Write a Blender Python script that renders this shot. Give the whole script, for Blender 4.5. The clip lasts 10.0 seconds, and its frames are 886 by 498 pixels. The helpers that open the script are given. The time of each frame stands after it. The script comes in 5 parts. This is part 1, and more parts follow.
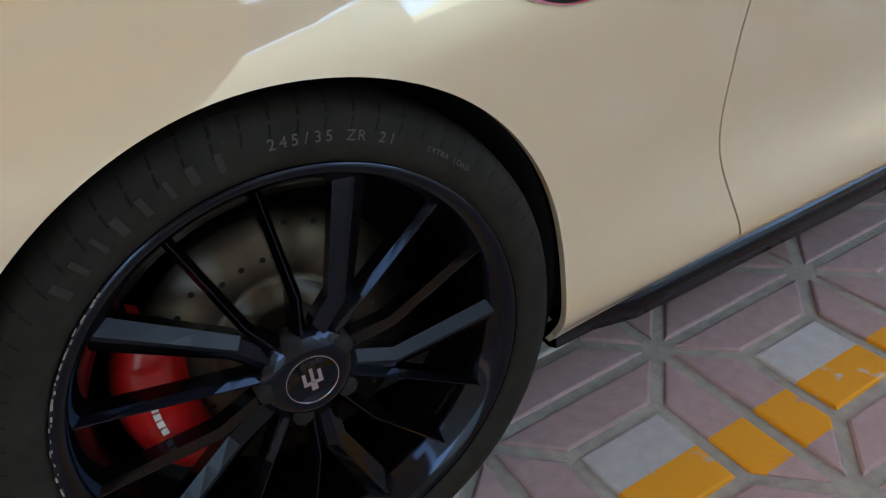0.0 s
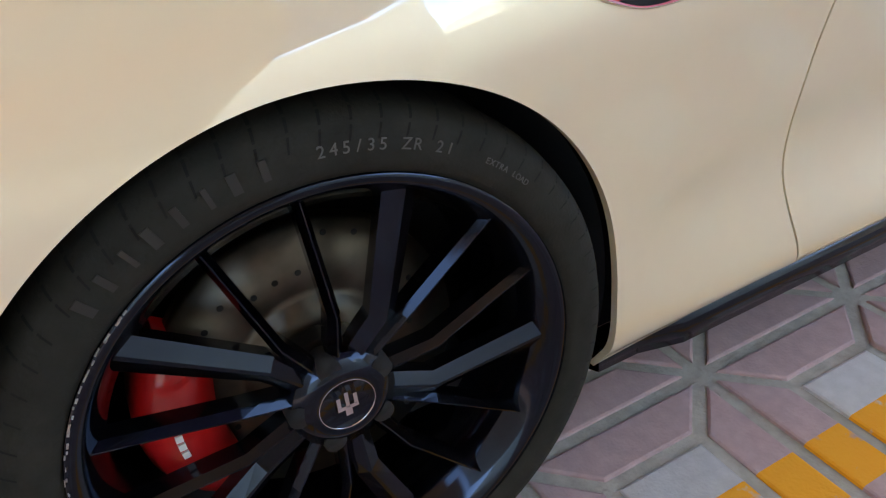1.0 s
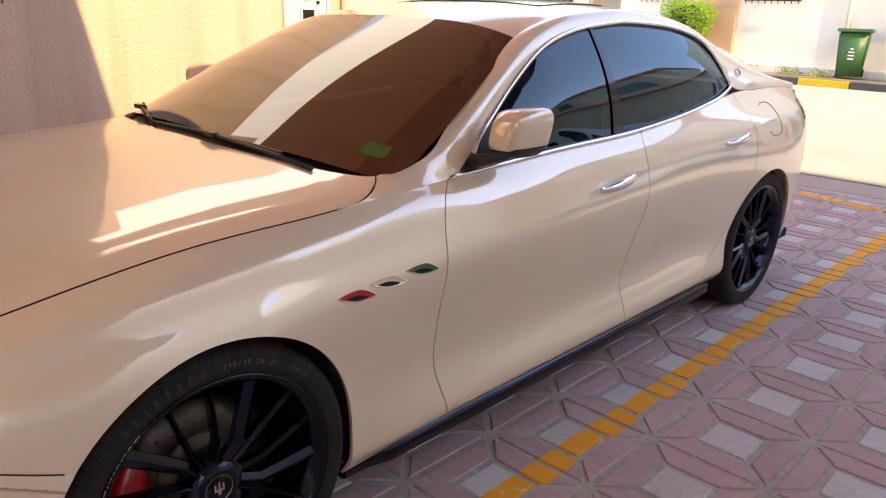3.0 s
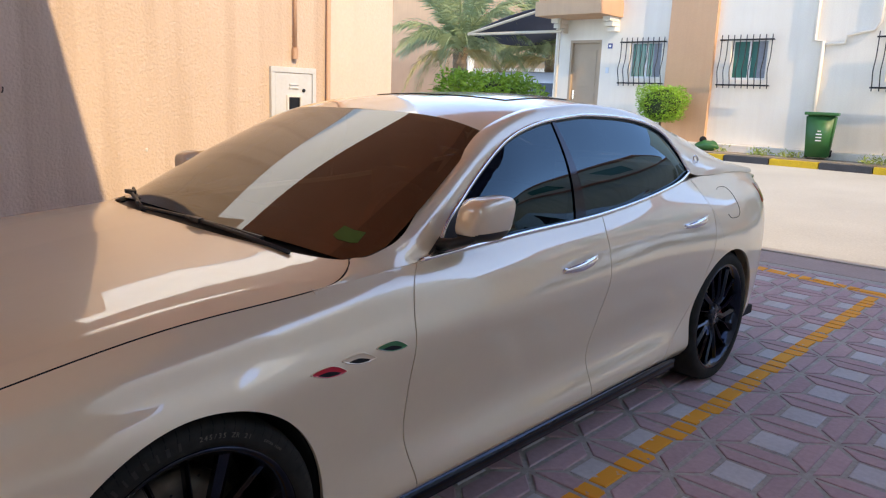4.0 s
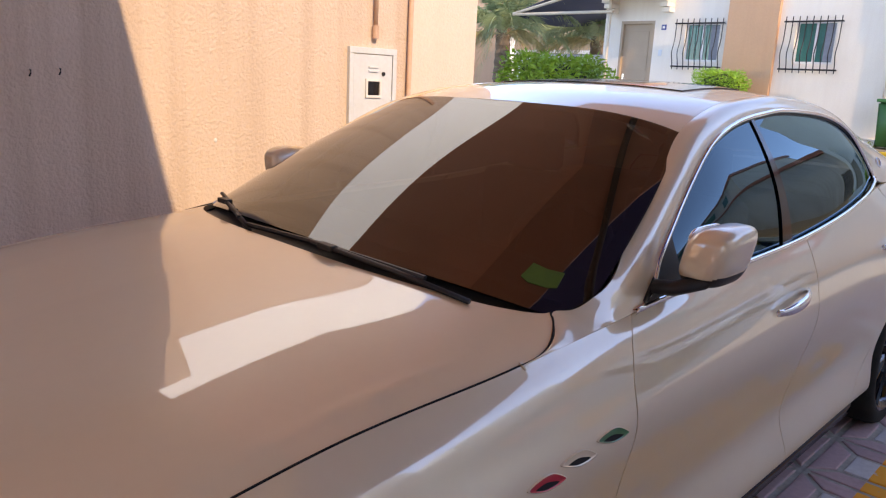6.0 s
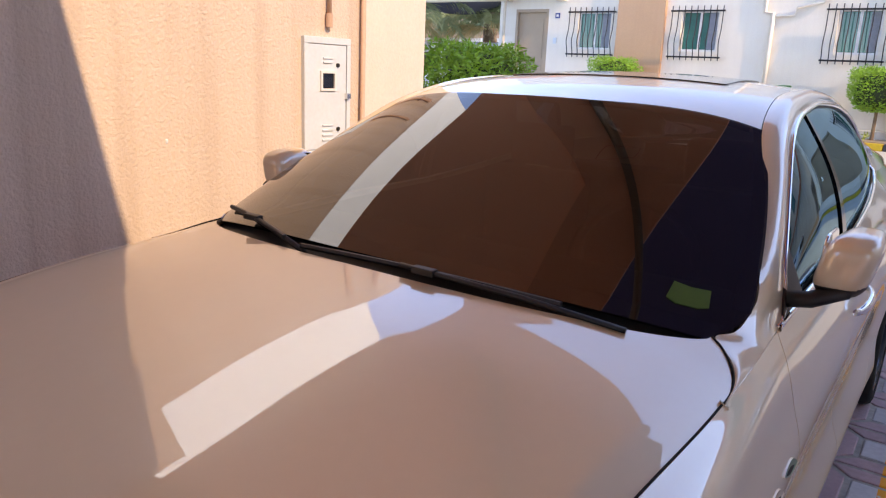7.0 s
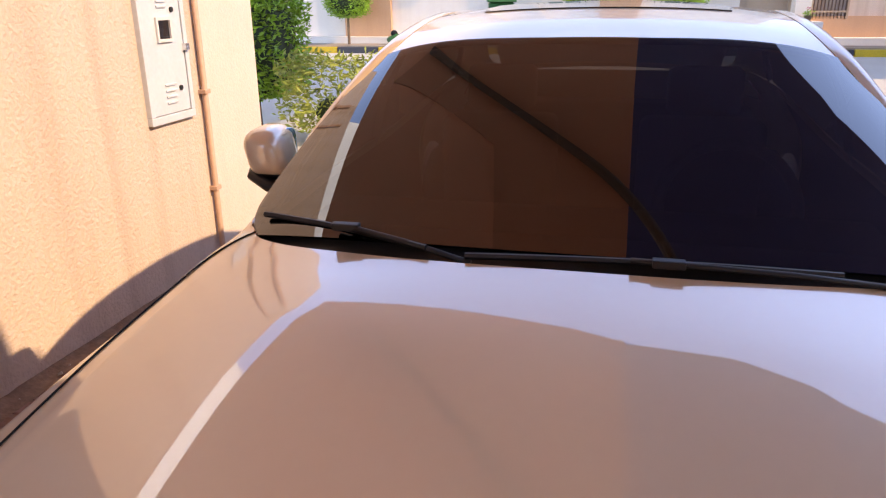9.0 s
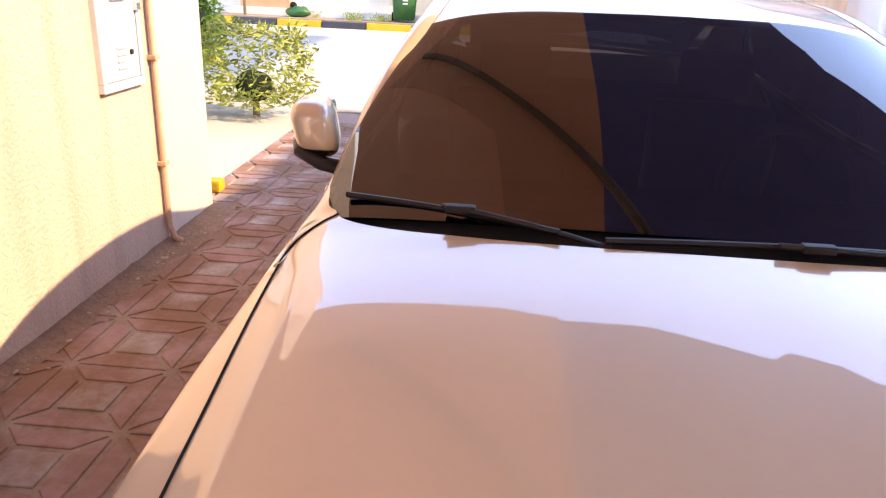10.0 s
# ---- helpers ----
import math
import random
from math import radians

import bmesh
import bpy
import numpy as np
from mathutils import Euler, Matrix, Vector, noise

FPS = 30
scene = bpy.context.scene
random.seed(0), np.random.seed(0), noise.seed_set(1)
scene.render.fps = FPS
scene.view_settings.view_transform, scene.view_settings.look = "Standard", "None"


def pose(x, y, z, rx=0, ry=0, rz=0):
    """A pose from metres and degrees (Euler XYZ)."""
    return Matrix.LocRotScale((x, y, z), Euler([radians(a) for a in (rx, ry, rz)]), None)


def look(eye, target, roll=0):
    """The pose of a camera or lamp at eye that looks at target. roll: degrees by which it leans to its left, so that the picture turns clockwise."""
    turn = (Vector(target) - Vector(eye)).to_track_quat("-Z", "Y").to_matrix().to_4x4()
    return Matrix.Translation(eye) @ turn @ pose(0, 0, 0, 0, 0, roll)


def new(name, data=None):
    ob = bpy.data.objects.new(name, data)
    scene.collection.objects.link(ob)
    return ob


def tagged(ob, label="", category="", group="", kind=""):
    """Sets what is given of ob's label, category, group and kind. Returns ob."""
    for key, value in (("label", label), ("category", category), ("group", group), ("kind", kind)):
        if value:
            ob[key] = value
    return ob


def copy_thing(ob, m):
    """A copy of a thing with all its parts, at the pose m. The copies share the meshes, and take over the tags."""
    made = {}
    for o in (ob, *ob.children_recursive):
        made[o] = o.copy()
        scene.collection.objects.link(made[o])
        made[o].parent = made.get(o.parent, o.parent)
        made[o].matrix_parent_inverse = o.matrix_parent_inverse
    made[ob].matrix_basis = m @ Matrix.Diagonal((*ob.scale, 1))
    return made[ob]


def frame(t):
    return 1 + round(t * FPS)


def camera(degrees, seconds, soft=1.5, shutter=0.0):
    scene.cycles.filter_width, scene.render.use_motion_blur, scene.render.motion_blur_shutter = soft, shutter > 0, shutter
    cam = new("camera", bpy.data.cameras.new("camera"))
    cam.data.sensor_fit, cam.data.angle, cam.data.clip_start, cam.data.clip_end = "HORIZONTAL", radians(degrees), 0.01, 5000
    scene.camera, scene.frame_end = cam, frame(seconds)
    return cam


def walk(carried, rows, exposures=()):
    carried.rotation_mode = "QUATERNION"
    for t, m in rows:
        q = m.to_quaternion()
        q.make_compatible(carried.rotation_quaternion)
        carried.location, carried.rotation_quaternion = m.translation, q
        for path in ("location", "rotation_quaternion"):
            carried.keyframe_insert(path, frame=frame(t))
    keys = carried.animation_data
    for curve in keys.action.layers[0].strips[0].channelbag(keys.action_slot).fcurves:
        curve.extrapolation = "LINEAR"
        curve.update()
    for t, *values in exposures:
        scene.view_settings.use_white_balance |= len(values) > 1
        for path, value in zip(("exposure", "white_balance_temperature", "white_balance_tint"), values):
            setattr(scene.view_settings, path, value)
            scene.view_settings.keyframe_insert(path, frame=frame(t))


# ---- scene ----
cam = camera(63.1, 10.0, 1.2)
PATH = [
    (0, (1.576, -0.136, 0.922), (0.663, 0.313, 0.287), -7.8),
    (0.5, (1.500, -0.146, 0.893), (0.615, 0.253, 0.189), -7.6),
    (1, (1.489, -0.146, 0.911), (0.573, 0.293, 0.272), -6.0),
    (1.5, (1.662, -0.362, 1.089), (0.842, 0.250, 0.463), 1.0),
    (2, (1.899, -0.583, 1.306), (0.957, 0.353, 0.607), 4.4),
    (2.5, (2.040, -0.630, 1.366), (1.094, 0.375, 0.781), 2.2),
    (3, (2.205, -0.665, 1.384), (1.220, 0.367, 0.922), 2.1),
    (3.2, (2.245, -0.672, 1.409), (1.246, 0.351, 0.956), 2.8),
    (4.3, (2.340, -0.735, 1.439), (1.347, 0.353, 1.155), 2.1),
    (4.5, (2.288, -0.716, 1.437), (1.296, 0.370, 1.142), 2.5),
    (5, (2.059, -0.689, 1.445), (1.078, 0.398, 1.123), 2.4),
    (5.5, (1.829, -0.672, 1.458), (0.828, 0.404, 1.154), 2.7),
    (6, (1.614, -0.617, 1.443), (0.586, 0.418, 1.094), 2.8),
    (6.2, (1.521, -0.605, 1.454), (0.492, 0.432, 1.115), 2.9),
    (7.3, (0.927, -0.860, 1.440), (-0.116, 0.781, 0.966), 2.8),
    (7.5, (0.829, -0.882, 1.445), (-0.199, 0.773, 0.994), 3.1),
    (8, (0.560, -0.864, 1.458), (-0.425, 0.814, 0.997), 1.1),
    (8.5, (0.260, -0.890, 1.468), (-0.280, 0.950, 0.920), -1.0),
    (9, (0.058, -0.887, 1.485), (-0.380, 0.946, 0.826), -0.6),
    (9.5, (-0.247, -0.885, 1.445), (-0.388, 0.980, 0.745), 0.9),
    (10, (-0.431, -0.858, 1.450), (-0.548, 1.005, 0.744), 2.7),
]
walk(cam, [(t, look(eye, target, roll)) for t, eye, target, roll in PATH],
     exposures=[(0.0, 3.98, 19000, 3), (0.5, 4.45, 19000, 7), (1.0, 4.4, 18500, 5), (1.5, 4.28, 22000, 15), (2.0, 4.10, 22500, 14), (2.5, 3.9, 22500, 19), (3.2, 3.48, 21500, 26), (4.3, 2.94, 11300, 14), (5.5, 2.97, 13000, 22), (7.3, 3.10, 12000, 23), (8.5, 3.2, 11800, 24), (9.5, 3.45, 13300, 29), (10.0, 3.85, 13000, 26)])

# ---- light: high sun from the right, open sky ----
SUN_WAY = Vector((1.3, -0.22, 1.0)).normalized()
world = bpy.data.worlds.new("sky")
scene.world = world
world.use_nodes = True
wn = world.node_tree.nodes
sky = wn.new("ShaderNodeTexSky")
sky.sky_type = "NISHITA"
sky.sun_disc = False
sky.sun_elevation = math.asin(SUN_WAY.z)
sky.ozone_density, sky.dust_density, sky.air_density = 9.0, 0.0, 0.7
sky.altitude = 800
sky.sun_rotation = math.atan2(SUN_WAY.x, SUN_WAY.y)
world.node_tree.links.new(sky.outputs[0], wn["Background"].inputs[0])
wn["Background"].inputs[1].default_value = 0.15
sun = new("sun", bpy.data.lights.new("sun", "SUN"))
sun.data.energy, sun.data.angle, sun.data.color = 0.49, radians(0.6), (1.0, 0.94, 0.84)
sun.matrix_world = look(SUN_WAY * 40, (0, 0, 0))


# ---- materials ----
def surface(name, base, rough=0.5, metal=0.0, var=0.12, scale=6.0, bump=0.0, bump_scale=60.0, coat=0.0, coat_ior=1.5, random_tint=0.0, fine=40.0):
    m = bpy.data.materials.new(name)
    m.use_nodes = True
    t = m.node_tree
    n, link = t.nodes, t.links.new
    p = n["Principled BSDF"]
    p.inputs["Roughness"].default_value = rough
    p.inputs["Metallic"].default_value = metal
    p.inputs["Coat Weight"].default_value = coat
    p.inputs["Coat Roughness"].default_value = 0.02
    p.inputs["Coat IOR"].default_value = coat_ior
    geo = n.new("ShaderNodeNewGeometry")
    big = n.new("ShaderNodeTexNoise")
    big.inputs["Scale"].default_value = scale
    big.inputs["Detail"].default_value = 6
    small = n.new("ShaderNodeTexNoise")
    small.inputs["Scale"].default_value = fine
    small.inputs["Detail"].default_value = 4
    link(geo.outputs["Position"], big.inputs["Vector"])
    link(geo.outputs["Position"], small.inputs["Vector"])
    add = n.new("ShaderNodeMath")
    add.operation = "ADD"
    link(big.outputs[0], add.inputs[0])
    link(small.outputs[0], add.inputs[1])
    last = add.outputs[0]
    if random_tint:
        info = n.new("ShaderNodeObjectInfo")
        mad = n.new("ShaderNodeMath")
        mad.operation = "MULTIPLY_ADD"
        mad.inputs[1].default_value = random_tint
        link(info.outputs["Random"], mad.inputs[0])
        link(last, mad.inputs[2])
        last = mad.outputs[0]
    ramp = n.new("ShaderNodeMapRange")
    ramp.inputs["From Min"].default_value, ramp.inputs["From Max"].default_value = 0.6, 1.4 + random_tint
    ramp.inputs["To Min"].default_value, ramp.inputs["To Max"].default_value = 1 - var, 1 + var
    link(last, ramp.inputs["Value"])
    mul = n.new("ShaderNodeVectorMath")
    mul.operation = "SCALE"
    mul.inputs[0].default_value = base
    link(ramp.outputs[0], mul.inputs["Scale"])
    link(mul.outputs[0], p.inputs["Base Color"])
    if bump:
        tex = n.new("ShaderNodeTexNoise")
        tex.inputs["Scale"].default_value = bump_scale
        tex.inputs["Detail"].default_value = 5
        link(geo.outputs["Position"], tex.inputs["Vector"])
        b = n.new("ShaderNodeBump")
        b.inputs["Strength"].default_value = 1.0
        b.inputs["Distance"].default_value = bump
        link(tex.outputs[0], b.inputs["Height"])
        link(b.outputs[0], p.inputs["Normal"])
    return m


def glass(name, tint, through_part, ior=1.5, rough=0.0, gloss_tint=(1, 1, 1)):
    """A pane: tinted see-through, with a mirror gloss by Fresnel."""
    m = bpy.data.materials.new(name)
    m.use_nodes = True
    t = m.node_tree
    n, link = t.nodes, t.links.new
    n.remove(n["Principled BSDF"])
    clear = n.new("ShaderNodeBsdfTransparent")
    clear.inputs[0].default_value = (*[c * through_part for c in tint], 1)
    gloss = n.new("ShaderNodeBsdfGlossy")
    gloss.inputs["Roughness"].default_value = rough
    gloss.inputs["Color"].default_value = (*gloss_tint, 1)
    fres = n.new("ShaderNodeFresnel")
    fres.inputs[0].default_value = ior
    mix = n.new("ShaderNodeMixShader")
    link(fres.outputs[0], mix.inputs[0])
    link(clear.outputs[0], mix.inputs[1])
    link(gloss.outputs[0], mix.inputs[2])
    link(mix.outputs[0], n["Material Output"].inputs[0])
    return m


# White paint; base tinted warm to stand in for light bounced off the walls.
PAINT = surface("bounce_tinted_white_paint", (0.81, 0.655, 0.455), 0.32, 0.08, 0.015, 2.0, coat=1.0, coat_ior=2.2)
BLACK_GLOSS = surface("gloss_black", (0.006, 0.006, 0.008), 0.12, 0.0, 0.2, coat=0.6)
BLACK_TRIM = surface("black_plastic", (0.012, 0.012, 0.013), 0.45, 0.0, 0.25, bump=0.0004, bump_scale=400)
LINER = surface("dark_liner", (0.006, 0.006, 0.007), 0.9, 0.0, 0.3)
CHROME = surface("chrome", (0.82, 0.83, 0.85), 0.06, 1.0, 0.02)
RUBBER = surface("tyre_rubber", (0.018, 0.0178, 0.015), 0.8, 0.0, 0.35, 14, bump=0.0006, bump_scale=220)
RUBBER.node_tree.nodes["Principled BSDF"].inputs["Specular IOR Level"].default_value = 0.2
RUBBER_MARK = surface("tyre_lettering", (0.08, 0.08, 0.074), 0.6, 0.0, 0.2)
RIM = surface("sky_tinted_black_rim", (0.0015, 0.0015, 0.002), 0.10, 0.0, 0.3, 20)
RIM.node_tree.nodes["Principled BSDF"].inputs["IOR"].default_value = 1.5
# Blue specular tint stands in for mirrored sky on the black gloss.
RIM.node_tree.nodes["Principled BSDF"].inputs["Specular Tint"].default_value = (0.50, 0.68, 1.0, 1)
SCUFF = surface("scraped_alloy", (0.42, 0.41, 0.4), 0.5, 0.7, 0.5, 60)
DISC = surface("brake_steel", (0.10, 0.085, 0.07), 0.4, 1.0, 0.25, 8)
CALIPER = surface("red_caliper", (0.55, 0.012, 0.014), 0.3, 0.0, 0.12, coat=0.5)
SILVER = surface("silver_badge", (0.72, 0.72, 0.72), 0.2, 1.0, 0.05)
RED = surface("red_trim", (0.55, 0.012, 0.03), 0.3, 0.0, 0.1, coat=0.5)
GREEN_TRIM = surface("green_trim", (0.006, 0.17, 0.065), 0.3, 0.0, 0.1, coat=0.5)
TAIL = surface("red_lens", (0.45, 0.012, 0.01), 0.08, 0.0, 0.1, coat=1.0)
LEATHER = surface("dark_leather", (0.012, 0.010, 0.010), 0.6, 0.0, 0.2)
WHITE_FRAME = surface("white_window_frame", (0.72, 0.72, 0.70), 0.5, 0, 0.04)
# Blue gloss tint stands in for the blue of the sky mirrored here.
TINT = glass("tinted_glass", (0.75, 0.85, 0.9), 0.05, 1.62, gloss_tint=(0.50, 0.84, 1.0))
SCREEN = glass("windscreen_glass", (0.8, 0.78, 0.75), 0.07, 1.85)


# ---- mesh helpers ----
def mesh_of(name, verts, faces, material, smooth=False):
    me = bpy.data.meshes.new(name)
    me.from_pydata([tuple(v) for v in verts], [], [tuple(f) for f in faces])
    me.materials.append(material)
    if smooth:
        me.shade_smooth()
    me.update()
    return me


def hang(name, me, parent=None, label=""):
    ob = new(name, me)
    if parent is not None:
        ob.parent = parent
    return tagged(ob, label)


def part(name, bm, material, parent, label="", smooth=False):
    me = bpy.data.meshes.new(name)
    bmesh.ops.recalc_face_normals(bm, faces=bm.faces)
    bm.to_mesh(me)
    bm.free()
    me.materials.append(material)
    if smooth:
        me.shade_smooth()
    return hang(name, me, parent, label)


def thing(name, label, category, at=(0, 0, 0), turn=0.0, group="", kind=""):
    ob = new(name)
    ob.matrix_world = pose(*at, 0, 0, turn)
    return tagged(ob, label, category, group, kind)


def box(bm, x0, y0, z0, x1, y1, z1, bevel=0.0, segments=2):
    r = bmesh.ops.create_cube(bm, size=1.0)
    vs = r["verts"]
    for v in vs:
        v.co = Vector((x0 + (v.co.x + 0.5) * (x1 - x0), y0 + (v.co.y + 0.5) * (y1 - y0), z0 + (v.co.z + 0.5) * (z1 - z0)))
    if bevel:
        es = list({e for v in vs for e in v.link_edges})
        bmesh.ops.bevel(bm, geom=es, offset=bevel, segments=segments, profile=0.7, affect="EDGES")
    return bm


def rod(bm, a, b, r, sides=10, r2=None):
    a, b = Vector(a), Vector(b)
    m = Matrix.Translation((a + b) / 2) @ (b - a).to_track_quat("Z", "Y").to_matrix().to_4x4()
    bmesh.ops.create_cone(bm, cap_ends=True, segments=sides, radius1=r, radius2=r if r2 is None else r2, depth=(b - a).length, matrix=m)
    return bm


def tube(path, ra, rb=None, sides=8, closed=False, up=(0, 0, 1)):
    """Verts and faces of a swept ellipse along a path."""
    rb = ra if rb is None else rb
    path = [Vector(p) for p in path]
    vs, fs, k = [], [], len(path)
    for i, p in enumerate(path):
        a = path[(i - 1) % k] if closed or i else path[0]
        b = path[(i + 1) % k] if closed or i < k - 1 else path[-1]
        d = (b - a).normalized()
        side = d.cross(Vector(up))
        side = side.normalized() if side.length > 1e-4 else Vector((1, 0, 0))
        top = side.cross(d)
        for j in range(sides):
            w = 2 * math.pi * j / sides
            vs.append(p + side * (ra * math.cos(w)) + top * (rb * math.sin(w)))
    for i in range(k if closed else k - 1):
        for j in range(sides):
            fs.append((i * sides + j, i * sides + (j + 1) % sides, (i + 1) % k * sides + (j + 1) % sides, (i + 1) % k * sides + j))
    if not closed:
        fs += [tuple(range(sides))[::-1], tuple(range((k - 1) * sides, k * sides))]
    return vs, fs


def spline(xs, ys):
    """A smooth curve through the knots, with limited slopes."""
    xs, ys = np.array(xs, float), np.array(ys, float)
    h, d = np.diff(xs), np.diff(ys) / np.diff(xs)
    m = np.r_[d[0], (d[:-1] * h[1:] + d[1:] * h[:-1]) / (h[:-1] + h[1:]), d[-1]]

    def at(x):
        x = np.clip(x, xs[0], xs[-1])
        i = np.clip(np.searchsorted(xs, x) - 1, 0, len(xs) - 2)
        s = (x - xs[i]) / h[i]
        return ((1 + 2 * s) * (1 - s) ** 2 * ys[i] + s * (1 - s) ** 2 * h[i] * m[i] + s * s * (3 - 2 * s) * ys[i + 1] + s * s * (s - 1) * h[i] * m[i + 1])

    return at


def sheet(name, pts, material, parent=None, label="", lip=0.012, out=(0, 0, 1), inward=None):
    """A smooth sheet from a grid of points, with its border folded inwards so that it has thickness."""
    pts = np.array(pts, float)
    a, b = pts.shape[:2]
    du, dv = np.gradient(pts, axis=0), np.gradient(pts, axis=1)
    nor = np.cross(du, dv)
    nor /= np.linalg.norm(nor, axis=-1, keepdims=True) + 1e-9
    flip = float((nor.reshape(-1, 3) @ np.array(out, float)).mean()) < 0
    if flip:
        nor = -nor
    vs = [tuple(p) for p in pts.reshape(-1, 3)]
    fs = []
    for i in range(a - 1):
        for j in range(b - 1):
            q = (i * b + j, (i + 1) * b + j, (i + 1) * b + j + 1, i * b + j + 1)
            fs.append(q[::-1] if flip else q)
    if lip:
        ring = [(i, 0) for i in range(a)] + [(a - 1, j) for j in range(1, b)] + [(i, b - 1) for i in range(a - 2, -1, -1)] + [(0, j) for j in range(b - 2, 0, -1)]
        base, k = len(vs), len(ring)
        vs += [tuple(pts[i, j]) for i, j in ring] + [tuple(pts[i, j] - lip * (nor[i, j] if inward is None else np.array(inward, float))) for i, j in ring]
        for c in range(k):
            d = (c + 1) % k
            q = (base + c, base + d, base + k + d, base + k + c)
            fs.append(q if flip else q[::-1])
    return hang(name, mesh_of(name, vs, fs, material, True), parent, label)


def lathe(profile, steps=96, arc=(0.0, 2 * math.pi)):
    """Verts and faces of a profile of (radius, x) turned about the x axis."""
    vs, fs, k = [], [], len(profile)
    full = arc[1] - arc[0] > 6.28
    n = steps if full else steps + 1
    for i in range(n):
        w = arc[0] + (arc[1] - arc[0]) * i / steps
        vs += [(x, r * math.cos(w), r * math.sin(w)) for r, x in profile]
    for i in range(steps):
        for j in range(k - 1):
            a, b = i * k, (i + 1) % n * k
            fs.append((a + j, a + j + 1, b + j + 1, b + j))
    return vs, fs


def moved(vs, at, mirror=False):
    return [((-1 if mirror else 1) * (x + at[0]), y + at[1], z + at[2]) for x, y, z in vs]


# ---- the car: nose towards -y, front axle at y = 0, rear axle at y = 3 ----
AXLE, HUB, ARCH = 2.998, 0.345, 0.374
ST = [-0.90, -0.60, -0.36, 0.0, 0.36, 0.57, 0.8, 1.3, 1.85, 2.4, 2.66, 3.0, 3.34, 3.65, 3.95]
SIDE_X = [
    spline(ST, [.60, .80, .895, .925, .872, .864, .860, .864, .867, .870, .882, .912, .895, .80, .60]),
    spline(ST, [.64, .835, .92, .94, .903, .900, .900, .903, .905, .907, .914, .925, .91, .83, .64]),
    spline(ST, [.66, .855, .93, .947, .904, .882, .869, .866, .868, .876, .906, .935, .92, .85, .67]),
    spline(ST, [.66, .86, .935, .950, .913, .897, .888, .886, .889, .896, .917, .940, .925, .86, .69]),
    spline(ST, [.65, .85, .926, .945, .924, .918, .914, .912, .911, .915, .928, .940, .922, .86, .69]),
    spline(ST, [.62, .82, .884, .903, .894, .890, .888, .890, .895, .901, .911, .916, .895, .84, .68]),
    spline(ST, [.62, .795, .855, .872, .872, .868, .860, .863, .868, .868, .873, .868, .85, .80, .66]),
    spline(ST, [.60, .742, .783, .803, .826, .831, .826, .832, .828, .810, .790, .760, .745, .72, .66]),
]
SIDE_Z = [
    spline(ST, [.22, .20, .195, .195, .195, .198, .203, .21, .215, .22, .22, .22, .24, .28, .32]),
    spline(ST, [.30, .28, .265, .265, .262, .26, .26, .265, .27, .275, .28, .29, .31, .35, .40]),
    spline(ST, [.41, .41, .41, .41, .41, .41, .41, .41, .42, .43, .43, .43, .43, .46, .50]),
    spline(ST, [.53, .55, .56, .57, .57, .57, .57, .57, .58, .59, .59, .59, .60, .61, .63]),
    spline(ST, [.62, .66, .69, .705, .71, .715, .72, .725, .735, .745, .75, .755, .76, .77, .79]),
    spline(ST, [.66, .70, .745, .785, .803, .815, .825, .84, .85, .865, .87, .88, .89, .90, .92]),
    spline(ST, [.692, .74, .795, .842, .866, .882, .895, .91, .925, .945, .957, .97, .98, .98, .965]),
    spline(ST, [.705, .765, .826, .887, .914, .930, .941, .965, .985, 1.04, 1.075, 1.09, 1.09, 1.068, 1.03]),
]
VK = list(range(8))


def side(y, v):
    """The car's left flank at the station y; v runs from the sill (0) to the waist or hood edge (7)."""
    return Vector((float(spline(VK, [f(y) for f in SIDE_X])(v)), y, float(spline(VK, [f(y) for f in SIDE_Z])(v))))


def v_at(y, z):
    lo, hi = 0.0, 7.0
    for _ in range(22):
        mid = (lo + hi) / 2
        lo, hi = (mid, hi) if side(y, mid).z < z else (lo, mid)
    return (lo + hi) / 2


def inside_arch(p, axle):
    return math.hypot(p.y - axle - .006, p.z - HUB) < ARCH if p.z > HUB else abs(p.y - axle - .006) < ARCH


# shut lines: y against v
SHUT_A = spline([0, 1, 2, 3, 4, 5, 6, 7], [.765, .745, .708, .703, .708, .722, .745, .79])
SHUT_B = spline([0, 1, 2, 3, 4, 5, 6, 7], [1.76, 1.755, 1.745, 1.775, 1.815, 1.822, 1.825, 1.85])
SHUT_C = spline([0, 1, 2, 3, 4, 5, 6, 7], [2.36, 2.40, 2.585, 2.70, 2.775, 2.795, 2.795, 2.74])
CUT_Z = spline([-0.95, -0.6, -0.44, -0.36, -0.29], [.66, .645, .605, .575, .55])
GAP = 0.0022


def fan(outline, axle):
    """A grid of points from the wheel arch out to the outline, given as (y, v)."""
    grid = []
    hub_v = v_at(axle, HUB)
    for y, v in outline:
        a, b = Vector((axle, hub_v)), Vector((y, v))
        lo, hi = 0.0, 1.0
        for _ in range(18):
            mid = (lo + hi) / 2
            q = a.lerp(b, mid)
            lo, hi = (mid, hi) if inside_arch(side(q.x, q.y), axle) else (lo, mid)
        start = a.lerp(b, hi)
        row = [side(*start.lerp(b, 1 - (1 - i / 22) ** 1.25)) for i in range(23)]
        grid.append([tuple(p) for p in row])
    return np.array(grid)


def steps(a, b, n):
    return [a + (b - a) * i / (n - 1) for i in range(n)]


